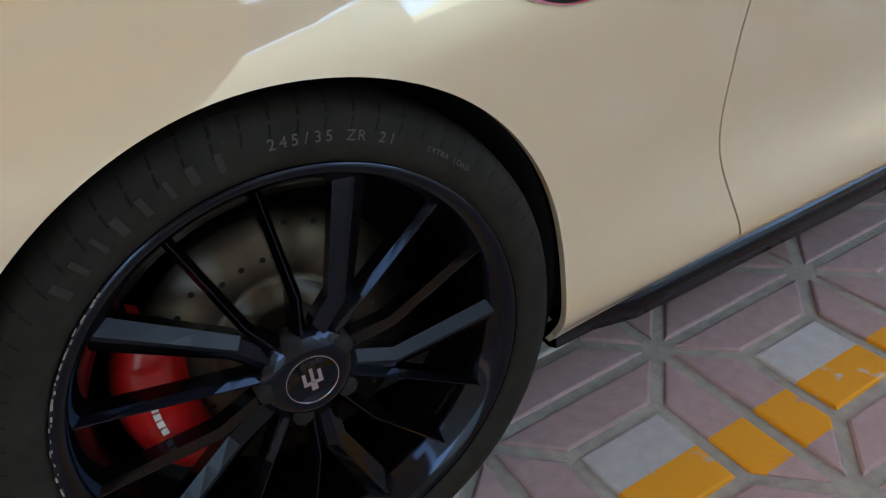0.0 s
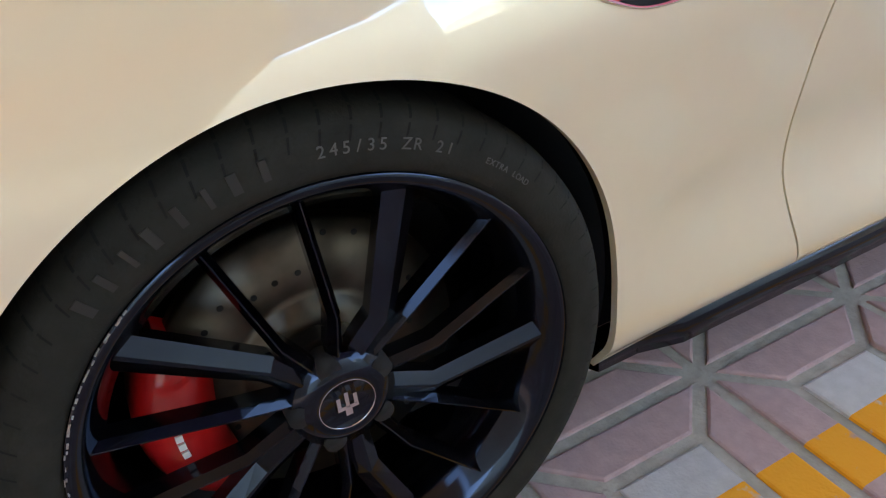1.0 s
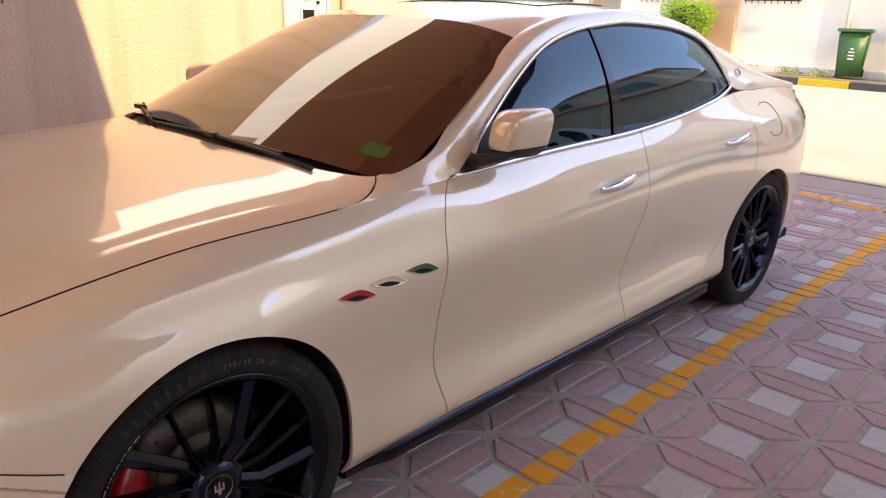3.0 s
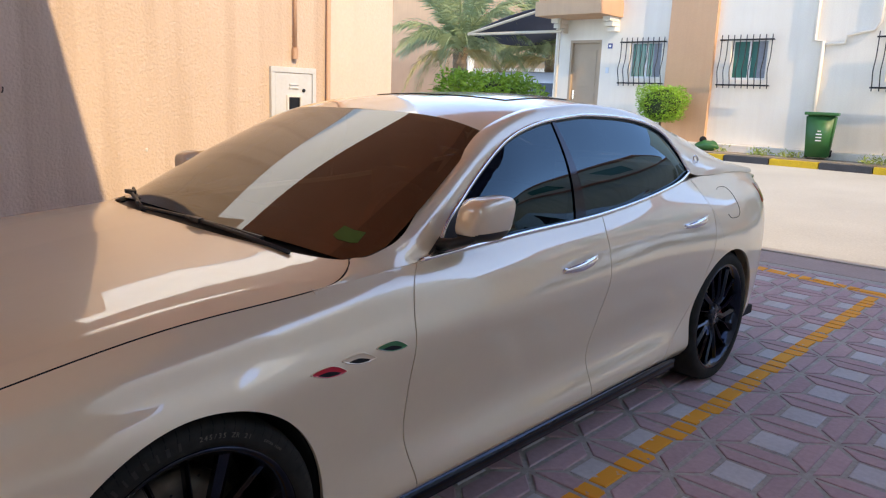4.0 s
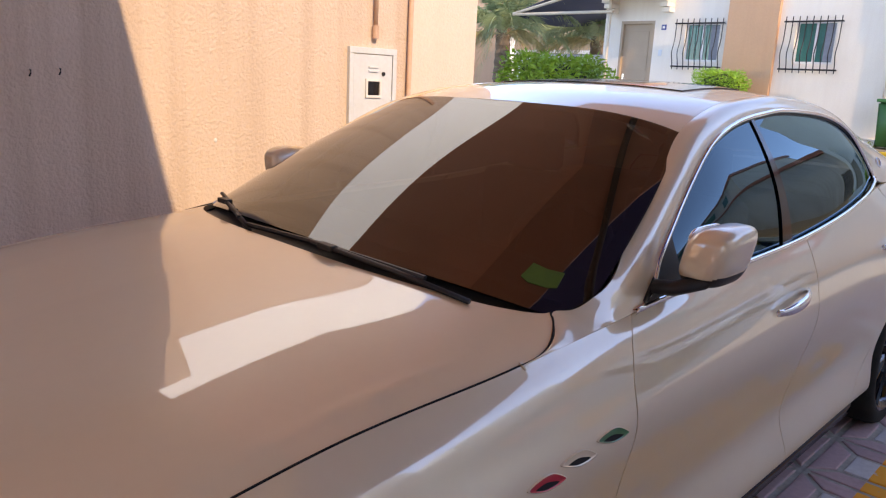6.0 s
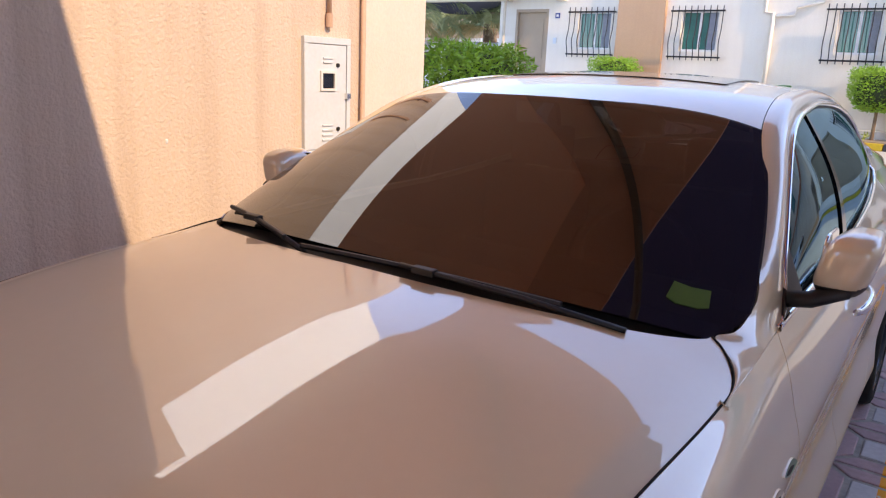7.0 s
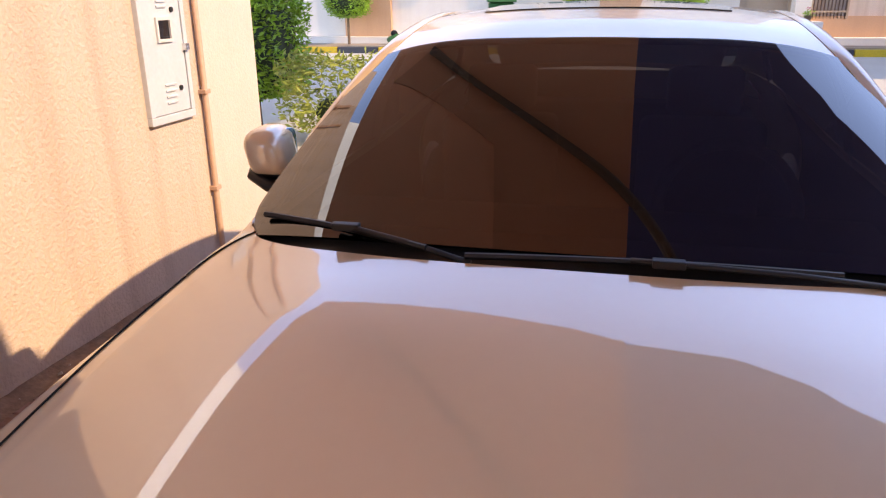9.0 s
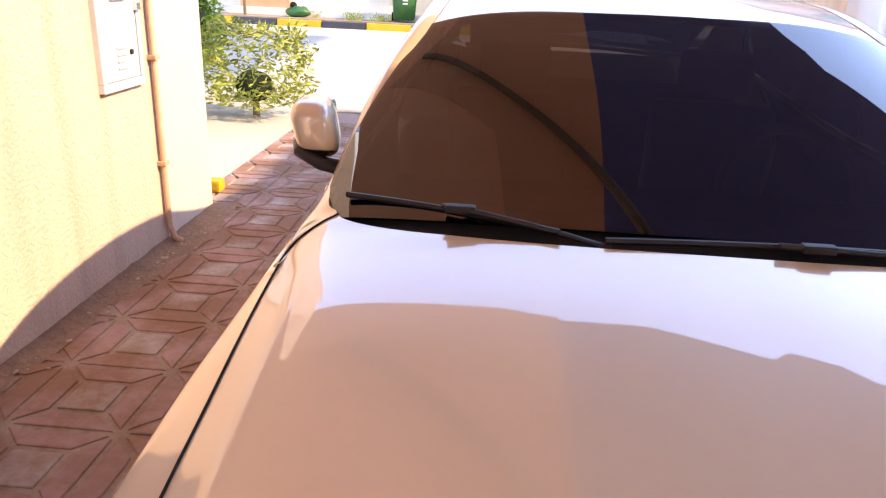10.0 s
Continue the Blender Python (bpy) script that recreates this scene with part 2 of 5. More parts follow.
def flank_panels():
    out = {}
    cut = [(y, v_at(y, float(CUT_Z(y)) + 0.002)) for y in steps(-0.316, -0.86, 14)]
    o = cut + [(-0.86, v) for v in steps(cut[-1][1] + .2, 7, 10)] + [(y, 7) for y in steps(-0.82, 0.54, 40)]
    o += [(y, 7) for y in steps(0.56, float(SHUT_A(7)) - GAP, 9)] + [(float(SHUT_A(v)) - GAP, v) for v in steps(6.9, 0, 44)] + [(y, 0) for y in steps(0.75, 0.37, 14)]
    out["front_fender"] = fan(o, 0.0)
    cut = [(y, v_at(y, float(CUT_Z(y)) - 0.002)) for y in steps(-0.86, -0.316, 14)]
    o = [(y, 0) for y in steps(-0.385, -0.84, 10)] + [(-0.86, v) for v in steps(0.2, cut[0][1] - .2, 12)] + cut
    out["bumper_corner"] = fan(o, 0.0) + np.array((0.002, -0.0006, 0))

    def plain(l, r, v0, v1, n=30, k=46):
        return np.array([[tuple(side(float(l(v)) + GAP + (float(r(v)) - float(l(v)) - 2 * GAP) * i / (n - 1), v)) for v in steps(v0, v1, k)] for i in range(n)])

    out["front_door"] = plain(SHUT_A, SHUT_B, 0.86, 7)
    out["rear_door"] = plain(SHUT_B, SHUT_C, 0.86, 7)
    out["sill"] = plain(SHUT_A, lambda v: 2.628, 0.0, 0.83, 40, 7)
    o = [(y, 0.86) for y in steps(2.622, float(SHUT_C(0.86)) + GAP, 7)] + [(float(SHUT_C(v)) + GAP, v) for v in steps(0.95, 7, 44)]
    o += [(y, 7) for y in steps(2.76, 3.9, 34)] + [(3.92, v) for v in steps(6.9, 0, 20)] + [(y, 0) for y in steps(3.88, 3.37, 14)]
    out["rear_quarter"] = fan(o, AXLE)
    return out


CAR = thing("car", "pearl white four-door saloon with black wheels parked on pavers", "car")
PANEL_LABEL = {"front_fender": "white front fender with three side vents", "bumper_corner": "white corner of the front bumper"}
for pname, grid in flank_panels().items():
    for s in (1, -1):
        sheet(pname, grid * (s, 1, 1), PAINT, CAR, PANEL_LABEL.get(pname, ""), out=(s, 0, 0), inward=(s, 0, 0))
for s in (1, -1):
    vs, fs = tube([Vector((s * (p.x + .0012), p.y, p.z)) for p in (side(y, v_at(y, float(CUT_Z(y)))) for y in steps(-0.322, -0.86, 40))], .0013, .0013, 6)
    hang("bumper_joint", mesh_of("bumper_joint", vs, fs, LINER, True), CAR, "dark joint between fender and bumper")
# added dark shell behind the shut lines, so the gaps look shaded
shell = np.array([[tuple(side(y, v) - Vector((0.03, 0, 0.01))) for v in steps(0.1, 6.9, 20)] for y in steps(0.42, 2.6, 40)])
for s in (1, -1):
    sheet("inner_shell", shell * (s, 1, 1), LINER, CAR, "dark shell added behind the doors so the gaps look shaded", 0, out=(s, 0, 0))
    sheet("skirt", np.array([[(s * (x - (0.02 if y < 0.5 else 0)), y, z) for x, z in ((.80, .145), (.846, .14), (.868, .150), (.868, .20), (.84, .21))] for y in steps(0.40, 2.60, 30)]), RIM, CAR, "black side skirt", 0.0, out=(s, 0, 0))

# hood: crowned, with two ridges that close in towards the nose
HOOD_C = spline([-0.92, -0.75, -0.45, -0.1, 0.2, 0.45], [.70, .795, .875, .938, .978, 1.000])


HOOD_X = spline([.40, .46, .50, .53, .555, .575, .588], [.829, .8275, .818, .803, .786, .768, .751])
HOOD_Z = spline([.40, .46, .50, .53, .555, .575, .588], [.9165, .923, .932, .942, .951, .959, .965])


def hood_edge(y):
    """The shut line of the hood: along the fender, then round the corner to the windscreen."""
    return side(y, 7) if y <= .40 else Vector((float(HOOD_X(y)), y, float(HOOD_Z(y))))


def hood_point(a, y):
    e = hood_edge(min(y, 0.588))
    zc = float(HOOD_C(y))
    w = abs(a)
    x = a * (e.x - 0.0055)
    ridge = 0.50 - 0.10 * (0.45 - y)
    fade = 1 - min(1, max(0.0, (y - .18) / .2))
    over = w - ridge
    kink = 1 - .5 * (over + math.sqrt(over * over + .00015)) / (1 - ridge) + .5 * (over - math.sqrt(over * over + .00015)) / ridge
    edge_kink = 0.0034 * math.exp(-((w - 0.935) / 0.016) ** 2) * min(1, max(0, (.42 - y) / .2))
    crease = fade * .0045 * kink + edge_kink
    return Vector((x, y, zc + (e.z - zc) * (0.72 * w ** 2.4 + 0.28 * w ** 12) + crease))


for s in (1, -1):
    vs, fs = tube([Vector((s * (hood_edge(y).x - .0028), y, hood_edge(y).z + .0004)) for y in steps(-0.90, 0.40, 50) + steps(.41, .588, 26)], .0024, .0024, 6)
    hang("hood_joint", mesh_of("hood_joint", vs, fs, LINER, True), CAR, "dark joint along the edge of the hood")


def hood_rear(a):
    w = abs(a)
    return 0.400 + 0.188 * w ** 2.6


def front_y(a):
    return -0.80 - 0.10 * (1 - abs(a) ** 2)


AS = sorted({round(x, 4) for x in list(np.linspace(-1, 1, 121)) + [w * k for w in (.975, .99, .995) for k in (1, -1)]})
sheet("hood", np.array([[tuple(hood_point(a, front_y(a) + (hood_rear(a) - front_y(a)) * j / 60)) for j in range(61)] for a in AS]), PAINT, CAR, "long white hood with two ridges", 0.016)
# Added dark sheet, so the gaps round the hood look shaded.
sheet("hood_liner", np.array([[tuple(hood_point(a, -0.78 + 1.24 * j / 20) - Vector((0, 0, 0.03))) for j in range(21)] for a in steps(-1.03, 1.03, 31)]), LINER, CAR, "dark sheet added under the hood so its gaps look shaded", 0)

# cowl of black plastic below the windscreen


def screen_low(a):
    w = abs(a)
    return Vector((a * 0.795, 0.455 + 0.150 * w ** 2.6, 1.010 - 0.060 * w ** 3))


def screen_high(a):
    return Vector((a * 0.627, 1.236 + 0.054 * a * a, 1.374 - 0.052 * a ** 4))


def cowl_point(a, t):
    p = hood_point(a, hood_rear(a)) + Vector((0, 0, -0.018))
    q = screen_low(a) + Vector((0, 0.03, 0.004))
    return p.lerp(q, t) + Vector((0, 0, -0.012 * math.sin(math.pi * t)))


sheet("cowl", np.array([[tuple(cowl_point(a, j / 8)) for j in range(9)] for a in steps(-1, 1, 41)]), BLACK_TRIM, CAR, "black plastic cowl below the windscreen", 0.01)


def screen_point(a, t):
    p = screen_low(a).lerp(screen_high(a), t)
    return p + Vector((a * .022 * math.sin(math.pi * t), 0, 0)) + Vector((0, -0.30, 0.85)).normalized() * (0.018 * math.sin(math.pi * t) * (1 - 0.6 * a * a))


sheet("windscreen", np.array([[tuple(screen_point(a * (1.012 - .075 * max(0, 1 - j / 24 / .15) ** 2), j / 24)) for j in range(25)] for a in steps(-1, 1, 49)]), SCREEN, CAR, "dark tinted windscreen with mirror-like reflections", 0)
for s in (1, -1):
    sheet("screen_border", np.array([[tuple(screen_point(s * a, j / 24) - Vector((0, 0, 0.004))) for j in range(25)] for a in steps(0.965, 1.005, 4)])[:, 3:], BLACK_GLOSS, CAR, "black border of the windscreen", 0)
sheet("screen_border", np.array([[tuple(screen_point(a, t) - Vector((0, 0, 0.004))) for t in steps(0.96, 1.0, 3)] for a in steps(-0.95, 0.95, 40)]), BLACK_GLOSS, CAR, "black border of the windscreen", 0)
sheet("screen_border", np.array([[tuple(screen_point(a, t) - Vector((0, 0, 0.004))) for t in steps(0.0, 0.06, 3)] for a in steps(-0.95, 0.95, 40)]), BLACK_GLOSS, CAR, "black border of the windscreen", 0)

# pillars and roof rails: from the screen's edge and the roof's gutter out to the window line
RAIL_K = [0, .2, .4, .55, .7, 1, 2, 3, 4, 5, 6, 7, 8, 9, 10, 11, 12, 13, 14]
OUT_S = spline(RAIL_K, [.40, .47, .55, .61, .68, .80, .97, 1.17, 1.37, 1.58, 1.8, 2.0, 2.35, 2.58, 2.71, 2.79, 2.94, 3.3, 3.7])
OUT_X = spline(RAIL_K, [.8285, .829, .8305, .830, .828, .824, .785, .735, .690, .662, .650, .645, .650, .670, .705, .75, .768, .757, .725])
OUT_Z = spline(RAIL_K, [.917, .922, .928, .933, .937, .943, 1.055, 1.19, 1.293, 1.348, 1.374, 1.384, 1.367, 1.315, 1.22, 1.115, 1.09, 1.09, 1.066])
IN_S = spline(RAIL_K, [.40, .485, .545, .588, .622, .70, .868, 1.07, 1.288, 1.55, 1.8, 2.05, 2.35, 2.6, 2.8, 3.0, 3.15, 3.4, 3.75])
IN_X = spline(RAIL_K, [.828, .822, .795, .754, .776, .787, .751, .699, .628, .590, .576, .569, .562, .568, .592, .622, .645, .665, .66])
IN_Z = spline(RAIL_K, [.917, .929, .948, .967, .971, .993, 1.088, 1.204, 1.321, 1.392, 1.420, 1.428, 1.408, 1.367, 1.318, 1.258, 1.208, 1.138, 1.078])


def rail_point(k, t):
    o, i = Vector((float(OUT_X(k)), float(OUT_S(k)), float(OUT_Z(k)))), Vector((float(IN_X(k)), float(IN_S(k)), float(IN_Z(k))))
    return i.lerp(o, t) + Vector((0.55, -0.1, 0.8)).normalized() * (0.022 * min(1, max(.15, (k - .3) / 2)) * math.sin(math.pi * t))


rail = np.array([[tuple(rail_point(k, j / 12)) for j in range(13)] for k in steps(0, 1, 33) + steps(1.08, 14, 110)])
for s in (1, -1):
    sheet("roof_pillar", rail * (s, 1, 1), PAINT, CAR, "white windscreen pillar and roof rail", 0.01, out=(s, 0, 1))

ROOF_C = spline([1.235, 1.5, 1.8, 2.1, 2.4, 2.75], [1.375, 1.424, 1.452, 1.462, 1.45, 1.40])


def roof_point(a, t):
    y = (1.239 + 0.052 * a * a) + (2.74 - (1.239 + 0.052 * a * a)) * t
    k = float(np.interp(y, [float(IN_S(k)) for k in range(15)], range(15)))
    ex, ez = float(IN_X(k)) - 0.003, float(IN_Z(k)) - 0.001
    w = abs(a)
    return Vector((a * ex, y, ez + (float(ROOF_C(y)) - ez) * (1 - w ** 2.3)))


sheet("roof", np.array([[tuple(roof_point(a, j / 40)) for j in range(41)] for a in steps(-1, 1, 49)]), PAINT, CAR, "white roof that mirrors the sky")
sheet("sunroof", np.array([[tuple(roof_point(a, t) + Vector((0, 0, 0.004))) for t in steps(0.30, 0.62, 20)] for a in steps(-0.70, 0.70, 30)]), BLACK_GLOSS, CAR, "dark glass sunroof panel", 0.006)


def rear_point(a, t):
    p = roof_point(a, 1.0) + Vector((0, 0.004, 0))
    q = Vector((a * 0.60, 3.38 + 0.04 * (1 - a * a), 1.10 + 0.03 * (1 - a * a)))
    return p.lerp(q, t) + Vector((0, 0.3, 0.9)).normalized() * (0.03 * math.sin(math.pi * t))


sheet("rear_window", np.array([[tuple(rear_point(a, j / 14)) for j in range(15)] for a in steps(-1, 1, 25)]), TINT, CAR, "tinted rear window", 0)
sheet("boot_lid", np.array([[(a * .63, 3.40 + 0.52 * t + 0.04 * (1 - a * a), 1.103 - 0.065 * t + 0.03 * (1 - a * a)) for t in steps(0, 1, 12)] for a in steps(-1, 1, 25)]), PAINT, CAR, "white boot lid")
for y, nm, lab in ((3.93, "rear_end", "white tail of the car"), (-0.87, "front_end", "nose of the car")):
    ys = y
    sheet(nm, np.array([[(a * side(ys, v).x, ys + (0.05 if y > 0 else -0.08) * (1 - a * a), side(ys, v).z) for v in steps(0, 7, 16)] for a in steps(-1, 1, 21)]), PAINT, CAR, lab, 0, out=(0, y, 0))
hang("underbody", mesh_of("underbody", [(-.8, -.8, .19), (.8, -.8, .19), (.8, 3.8, .19), (-.8, 3.8, .19), (-.8, -.8, .24), (.8, -.8, .24), (.8, 3.8, .24), (-.8, 3.8, .24)],
     [(3, 2, 1, 0), (4, 5, 6, 7), (0, 1, 5, 4), (1, 2, 6, 5), (2, 3, 7, 6), (3, 0, 4, 7)], LINER), CAR, "dark underbody")

# side windows
BELT = spline([.80, 1.3, 1.85, 2.4, 2.62, 2.80], [.947, .974, .994, 1.048, 1.078, 1.118])
BELT_X = spline([.80, 1.3, 1.85, 2.4, 2.62, 2.80], [.822, .828, .824, .806, .785, .752])
OUTK = steps(1, 11, 101)


def top_line(y):
    ks = [(float(OUT_S(k)), float(OUT_X(k)), float(OUT_Z(k))) for k in OUTK]
    return float(np.interp(y, [k[0] for k in ks], [k[1] for k in ks])), float(np.interp(y, [k[0] for k in ks], [k[2] for k in ks]))


def window_point(y, t, inset=0.010):
    tx, tz = top_line(y)
    bx, bz = float(BELT_X(y)), float(BELT(y))
    return Vector((bx + (tx - bx) * t + 0.030 * math.sin(math.pi * t) * min(1, (tz - bz) / 0.3) - inset, y, bz + (tz - bz) * t))


def pane_between(left, right, inset=0.010, n=24, k=16):
    return np.array([[tuple(window_point(left(t) + (right(t) - left(t)) * i / (n - 1), t, inset)) for t in steps(0, 1, k)] for i in range(n)])


for s in (1, -1):
    sheet("front_side_window", pane_between(lambda t: .83, lambda t: 1.664 + .03 * t) * (s, 1, 1), TINT, CAR, "dark tinted side window", 0, out=(s, 0, 0))
    sheet("rear_side_window", pane_between(lambda t: 1.742 - .03 * t, lambda t: 2.785) * (s, 1, 1), TINT, CAR, "dark tinted side window", 0, out=(s, 0, 0))
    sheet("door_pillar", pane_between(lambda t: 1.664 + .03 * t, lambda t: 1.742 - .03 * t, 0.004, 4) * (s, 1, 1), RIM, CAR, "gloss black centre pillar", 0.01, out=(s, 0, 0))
    loop = [Vector((float(OUT_X(k)) + .002, float(OUT_S(k)), float(OUT_Z(k)))) for k in steps(1, 11, 80)]
    loop += [Vector((float(BELT_X(y)) + .004, y, float(BELT(y)))) for y in steps(2.745, 0.82, 70)]
    vs, fs = tube([Vector((s * p.x, p.y, p.z)) for p in loop], 0.007, 0.0085, 8, True)
    hang("window_trim", mesh_of("window_trim", vs, fs, CHROME, True), CAR, "chrome trim round the side windows")
    inner = [Vector((float(OUT_X(k)) - .006, float(OUT_S(k)) + 0.004, float(OUT_Z(k)) - 0.012)) for k in steps(1.4, 11, 80)]
    vs, fs = tube([Vector((s * p.x, p.y, p.z)) for p in inner], 0.007, 0.012, 8)
    hang("window_seal", mesh_of("window_seal", vs, fs, BLACK_TRIM, True), CAR, "black window seal")


# wheels
def tyre_profile(w):
    return [(.268, -w + .02), (.285, -w + .004), (.315, -w), (.335, -w + .006), (.3465, -w + .022), (.3515, -w + .045), (.3525, 0), (.3515, w - .045), (.3465, w - .022), (.335, w - .006), (.318, w), (.300, w + .001), (.290, w - .002), (.284, w - .008), (.268, w - .02)]


def spoke_mesh(ends, widths, faces, deep):
    """A bent spoke with a ridged face, from the hub over a knee to the rim; ends: (radius, angle) of its knots."""
    knots = [Vector((0, q * math.cos(a), q * math.sin(a))) for q, a in ends]
    vs, fs, rows = [], [], []
    for k in range(len(knots) - 1):
        m = 4
        for i in range(m if k < len(knots) - 2 else m + 1):
            t = i / m
            rows.append((knots[k].lerp(knots[k + 1], t), widths[k] + (widths[k + 1] - widths[k]) * t, faces[k] + (faces[k + 1] - faces[k]) * t))
    for i, (p, w, f) in enumerate(rows):
        d = (rows[min(i + 1, len(rows) - 1)][0] - rows[max(i - 1, 0)][0]).normalized()
        c = Vector((0, -d.z, d.y))
        for u, x in ((-1, f - .010), (-.12, f), (.12, f), (1, f - .010), (.8, f - deep), (-.8, f - deep)):
            vs.append(p + c * (w * u) + Vector((x, 0, 0)))
    for i in range(len(rows) - 1):
        for j in range(6):
            fs.append((i * 6 + j, i * 6 + (j + 1) % 6, (i + 1) * 6 + (j + 1) % 6, (i + 1) * 6 + j))
    n = len(rows) - 1
    fs += [tuple(range(5, -1, -1)), tuple(range(n * 6, n * 6 + 6))]
    return vs, fs


SPIN = radians(-6)


def build_wheel(name, half):
    face = half - 0.012
    vs, fs = lathe([(.262, -half + .02), (.240, -half + .05), (.236, 0), (.244, half - .045), (.262, half - .022), (.2735, half - .006), (.2835, half - .004), (.2845, half - .010), (.280, half - .02)], 120)
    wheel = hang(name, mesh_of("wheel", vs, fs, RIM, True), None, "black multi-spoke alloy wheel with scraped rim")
    vs, fs = lathe(tyre_profile(half), 120)
    tyre = hang("tyre", mesh_of("tyre", vs, fs, RUBBER, True), wheel, "worn black low-profile tyre")
    hub = lathe([(.0, face - .018), (.033, face - .018), (.036, face - .014), (.044, face - .016), (.062, face - .024), (.066, face - .036), (.064, face - .09), (.0, face - .09)], 60)
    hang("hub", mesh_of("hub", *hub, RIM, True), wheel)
    for g in range(5):
        a = SPIN + g * 2 * math.pi / 5
        for ends, widths in (([(.030, a + .06), (.112, a - .13), (.270, a + .03)], (.014, .0155, .020)), ([(.034, a + .40), (.12, a + .36), (.270, a + .44)], (.0095, .0072, .0062)), ([(.034, a + .86), (.12, a + .90), (.270, a + .82)], (.0095, .0072, .0062))):
            vs, fs = spoke_mesh(ends, widths, (face - .030, face - .012, face - .012), .034)
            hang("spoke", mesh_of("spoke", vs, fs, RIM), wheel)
        b = a + math.pi / 5
        # Dark plug: the shade inside a bolt hole put into colour.
        bm = bmesh.new()
        rod(bm, (face - .05, .054 * math.cos(b), .054 * math.sin(b)), (face - .0185, .054 * math.cos(b), .054 * math.sin(b)), .0135, 16)
        part("lug_recess", bm, LINER, wheel, "dark plug for the shade in a wheel bolt hole", True)
    bm = bmesh.new()
    for yy, z0, z1 in ((-.010, -.002, .013), (0, -.004, .018), (.010, -.002, .013)):
        box(bm, face - .018, yy - .0022, z0, face - .0155, yy + .0022, z1)
    box(bm, face - .018, -.0125, -.006, face - .0155, .0125, -.001)
    box(bm, face - .018, -.004, -.015, face - .0155, .004, -.006)
    for j in range(32):
        b0, b1 = math.pi * j / 16, math.pi * (j + 1) / 16
        rod(bm, (face - .0165, .0335 * math.cos(b0), .0335 * math.sin(b0)), (face - .0165, .0335 * math.cos(b1), .0335 * math.sin(b1)), .0007, 6)
    part("centre_badge", bm, SILVER, wheel, "silver badge on the hub cap")
    return wheel


front = build_wheel("wheel", 0.124)
front.parent = CAR
front.matrix_basis = pose(0.802, 0, HUB)
w = copy_thing(front, pose(-0.802, 0, HUB, 0, 0, 180))
rear = copy_thing(front, pose(0.796, AXLE, HUB + 0.004))
copy_thing(front, pose(-0.796, AXLE, HUB + 0.004, 0, 0, 180))

for s in (1, -1):
    for y in (0.0, AXLE):
        vs, fs = lathe([(.395, .60), (.395, .80), (.388, .868)], 60, (-0.45, math.pi + 0.45))
        hang("wheel_well", mesh_of("wheel_well", [(s * x, y + b, HUB + c) for x, b, c in vs], fs, LINER, True), CAR, "black wheel-well liner")
        bm = bmesh.new()
        rod(bm, (s * .595, y, HUB), (s * .605, y, HUB), .41, 40)
        part("well_wall", bm, LINER, CAR, "black inner wall of the wheel well")
        vs, fs = lathe([(.05, .872), (.085, .872), (.088, .858), (.10, .856), (.185, .856), (.186, .830), (.05, .830)], 72)
        hang("brake_disc", mesh_of("brake_disc", [(s * (x - .055), y + b, HUB + c) for x, b, c in vs], fs, DISC, True), CAR, "drilled steel brake disc")
        vs, fs, n = [], [], 26
        rear_side = y > 1
        for i in range(n + 1):
            t = i / n
            a = math.pi - .62 + 1.24 * t if not rear_side else -.5 + t
            bulk = 1 - .35 * abs(2 * t - 1) ** 3
            for u, q in ((.128, .838), (.150, .852), (.178, .858), (.205, .850), (.216, .830), (.216, .790), (.128, .790)):
                r = .172 + (u - .172) * bulk
                vs.append((s * (q - .012 - .010 * abs(2 * t - 1) ** 2), y + r * math.cos(a), HUB + r * math.sin(a)))
        for i in range(n):
            for j in range(7):
                fs.append((i * 7 + j, i * 7 + (j + 1) % 7, (i + 1) * 7 + (j + 1) % 7, (i + 1) * 7 + j))
        fs += [tuple(range(7)), tuple(range(n * 7 + 6, n * 7 - 1, -1))]
        cal = hang("brake_caliper", mesh_of("brake_caliper", vs, fs, CALIPER, True), CAR, "glossy red brake caliper")
        for j in range(5):
            a = math.pi - .16 + .07 * j if not rear_side else .1 + .07 * j
            bm = bmesh.new()
            box(bm, -.001, -.004, -.0045, .0015, .004, .0045)
            o = part("script_bar", bm, WHITE_FRAME, cal, "pale bar of lettering")
            o.matrix_basis = Matrix.Translation((s * .8465, y + .176 * math.cos(a), HUB + .176 * math.sin(a))) @ Matrix.Rotation(a, 4, "X")
        if not rear_side:
            for j in range(28):
                a, r = j * 2 * math.pi / 28 * 3, .125 + .022 * (j % 3)
                # Dark plug: the shade of a drilled hole put into colour.
                bm = bmesh.new()
                rod(bm, (s * .796, y + r * math.cos(a), HUB + r * math.sin(a)), (s * .8018, y + r * math.cos(a), HUB + r * math.sin(a)), .004, 8)
                part("disc_hole", bm, LINER, CAR, "dark plug for the shade in a drilled hole")

# mirrors, swung in against the doors
def blob(half, at, power, n=32, k=20):
    vs, fs = [], []
    pw = lambda v, e: math.copysign(abs(v) ** e, v)
    for i in range(n):
        for j in range(k + 1):
            a, b = 2 * math.pi * i / n, -math.pi / 2 + math.pi * j / k
            vs.append((at[0] + half[0] * pw(math.cos(b), power) * pw(math.cos(a), power), at[1] + half[1] * pw(math.cos(b), power) * pw(math.sin(a), power), at[2] + half[2] * pw(math.sin(b), power)))
    for i in range(n):
        for j in range(k):
            fs.append((i * (k + 1) + j, (i + 1) % n * (k + 1) + j, (i + 1) % n * (k + 1) + j + 1, i * (k + 1) + j + 1))
    return vs, fs


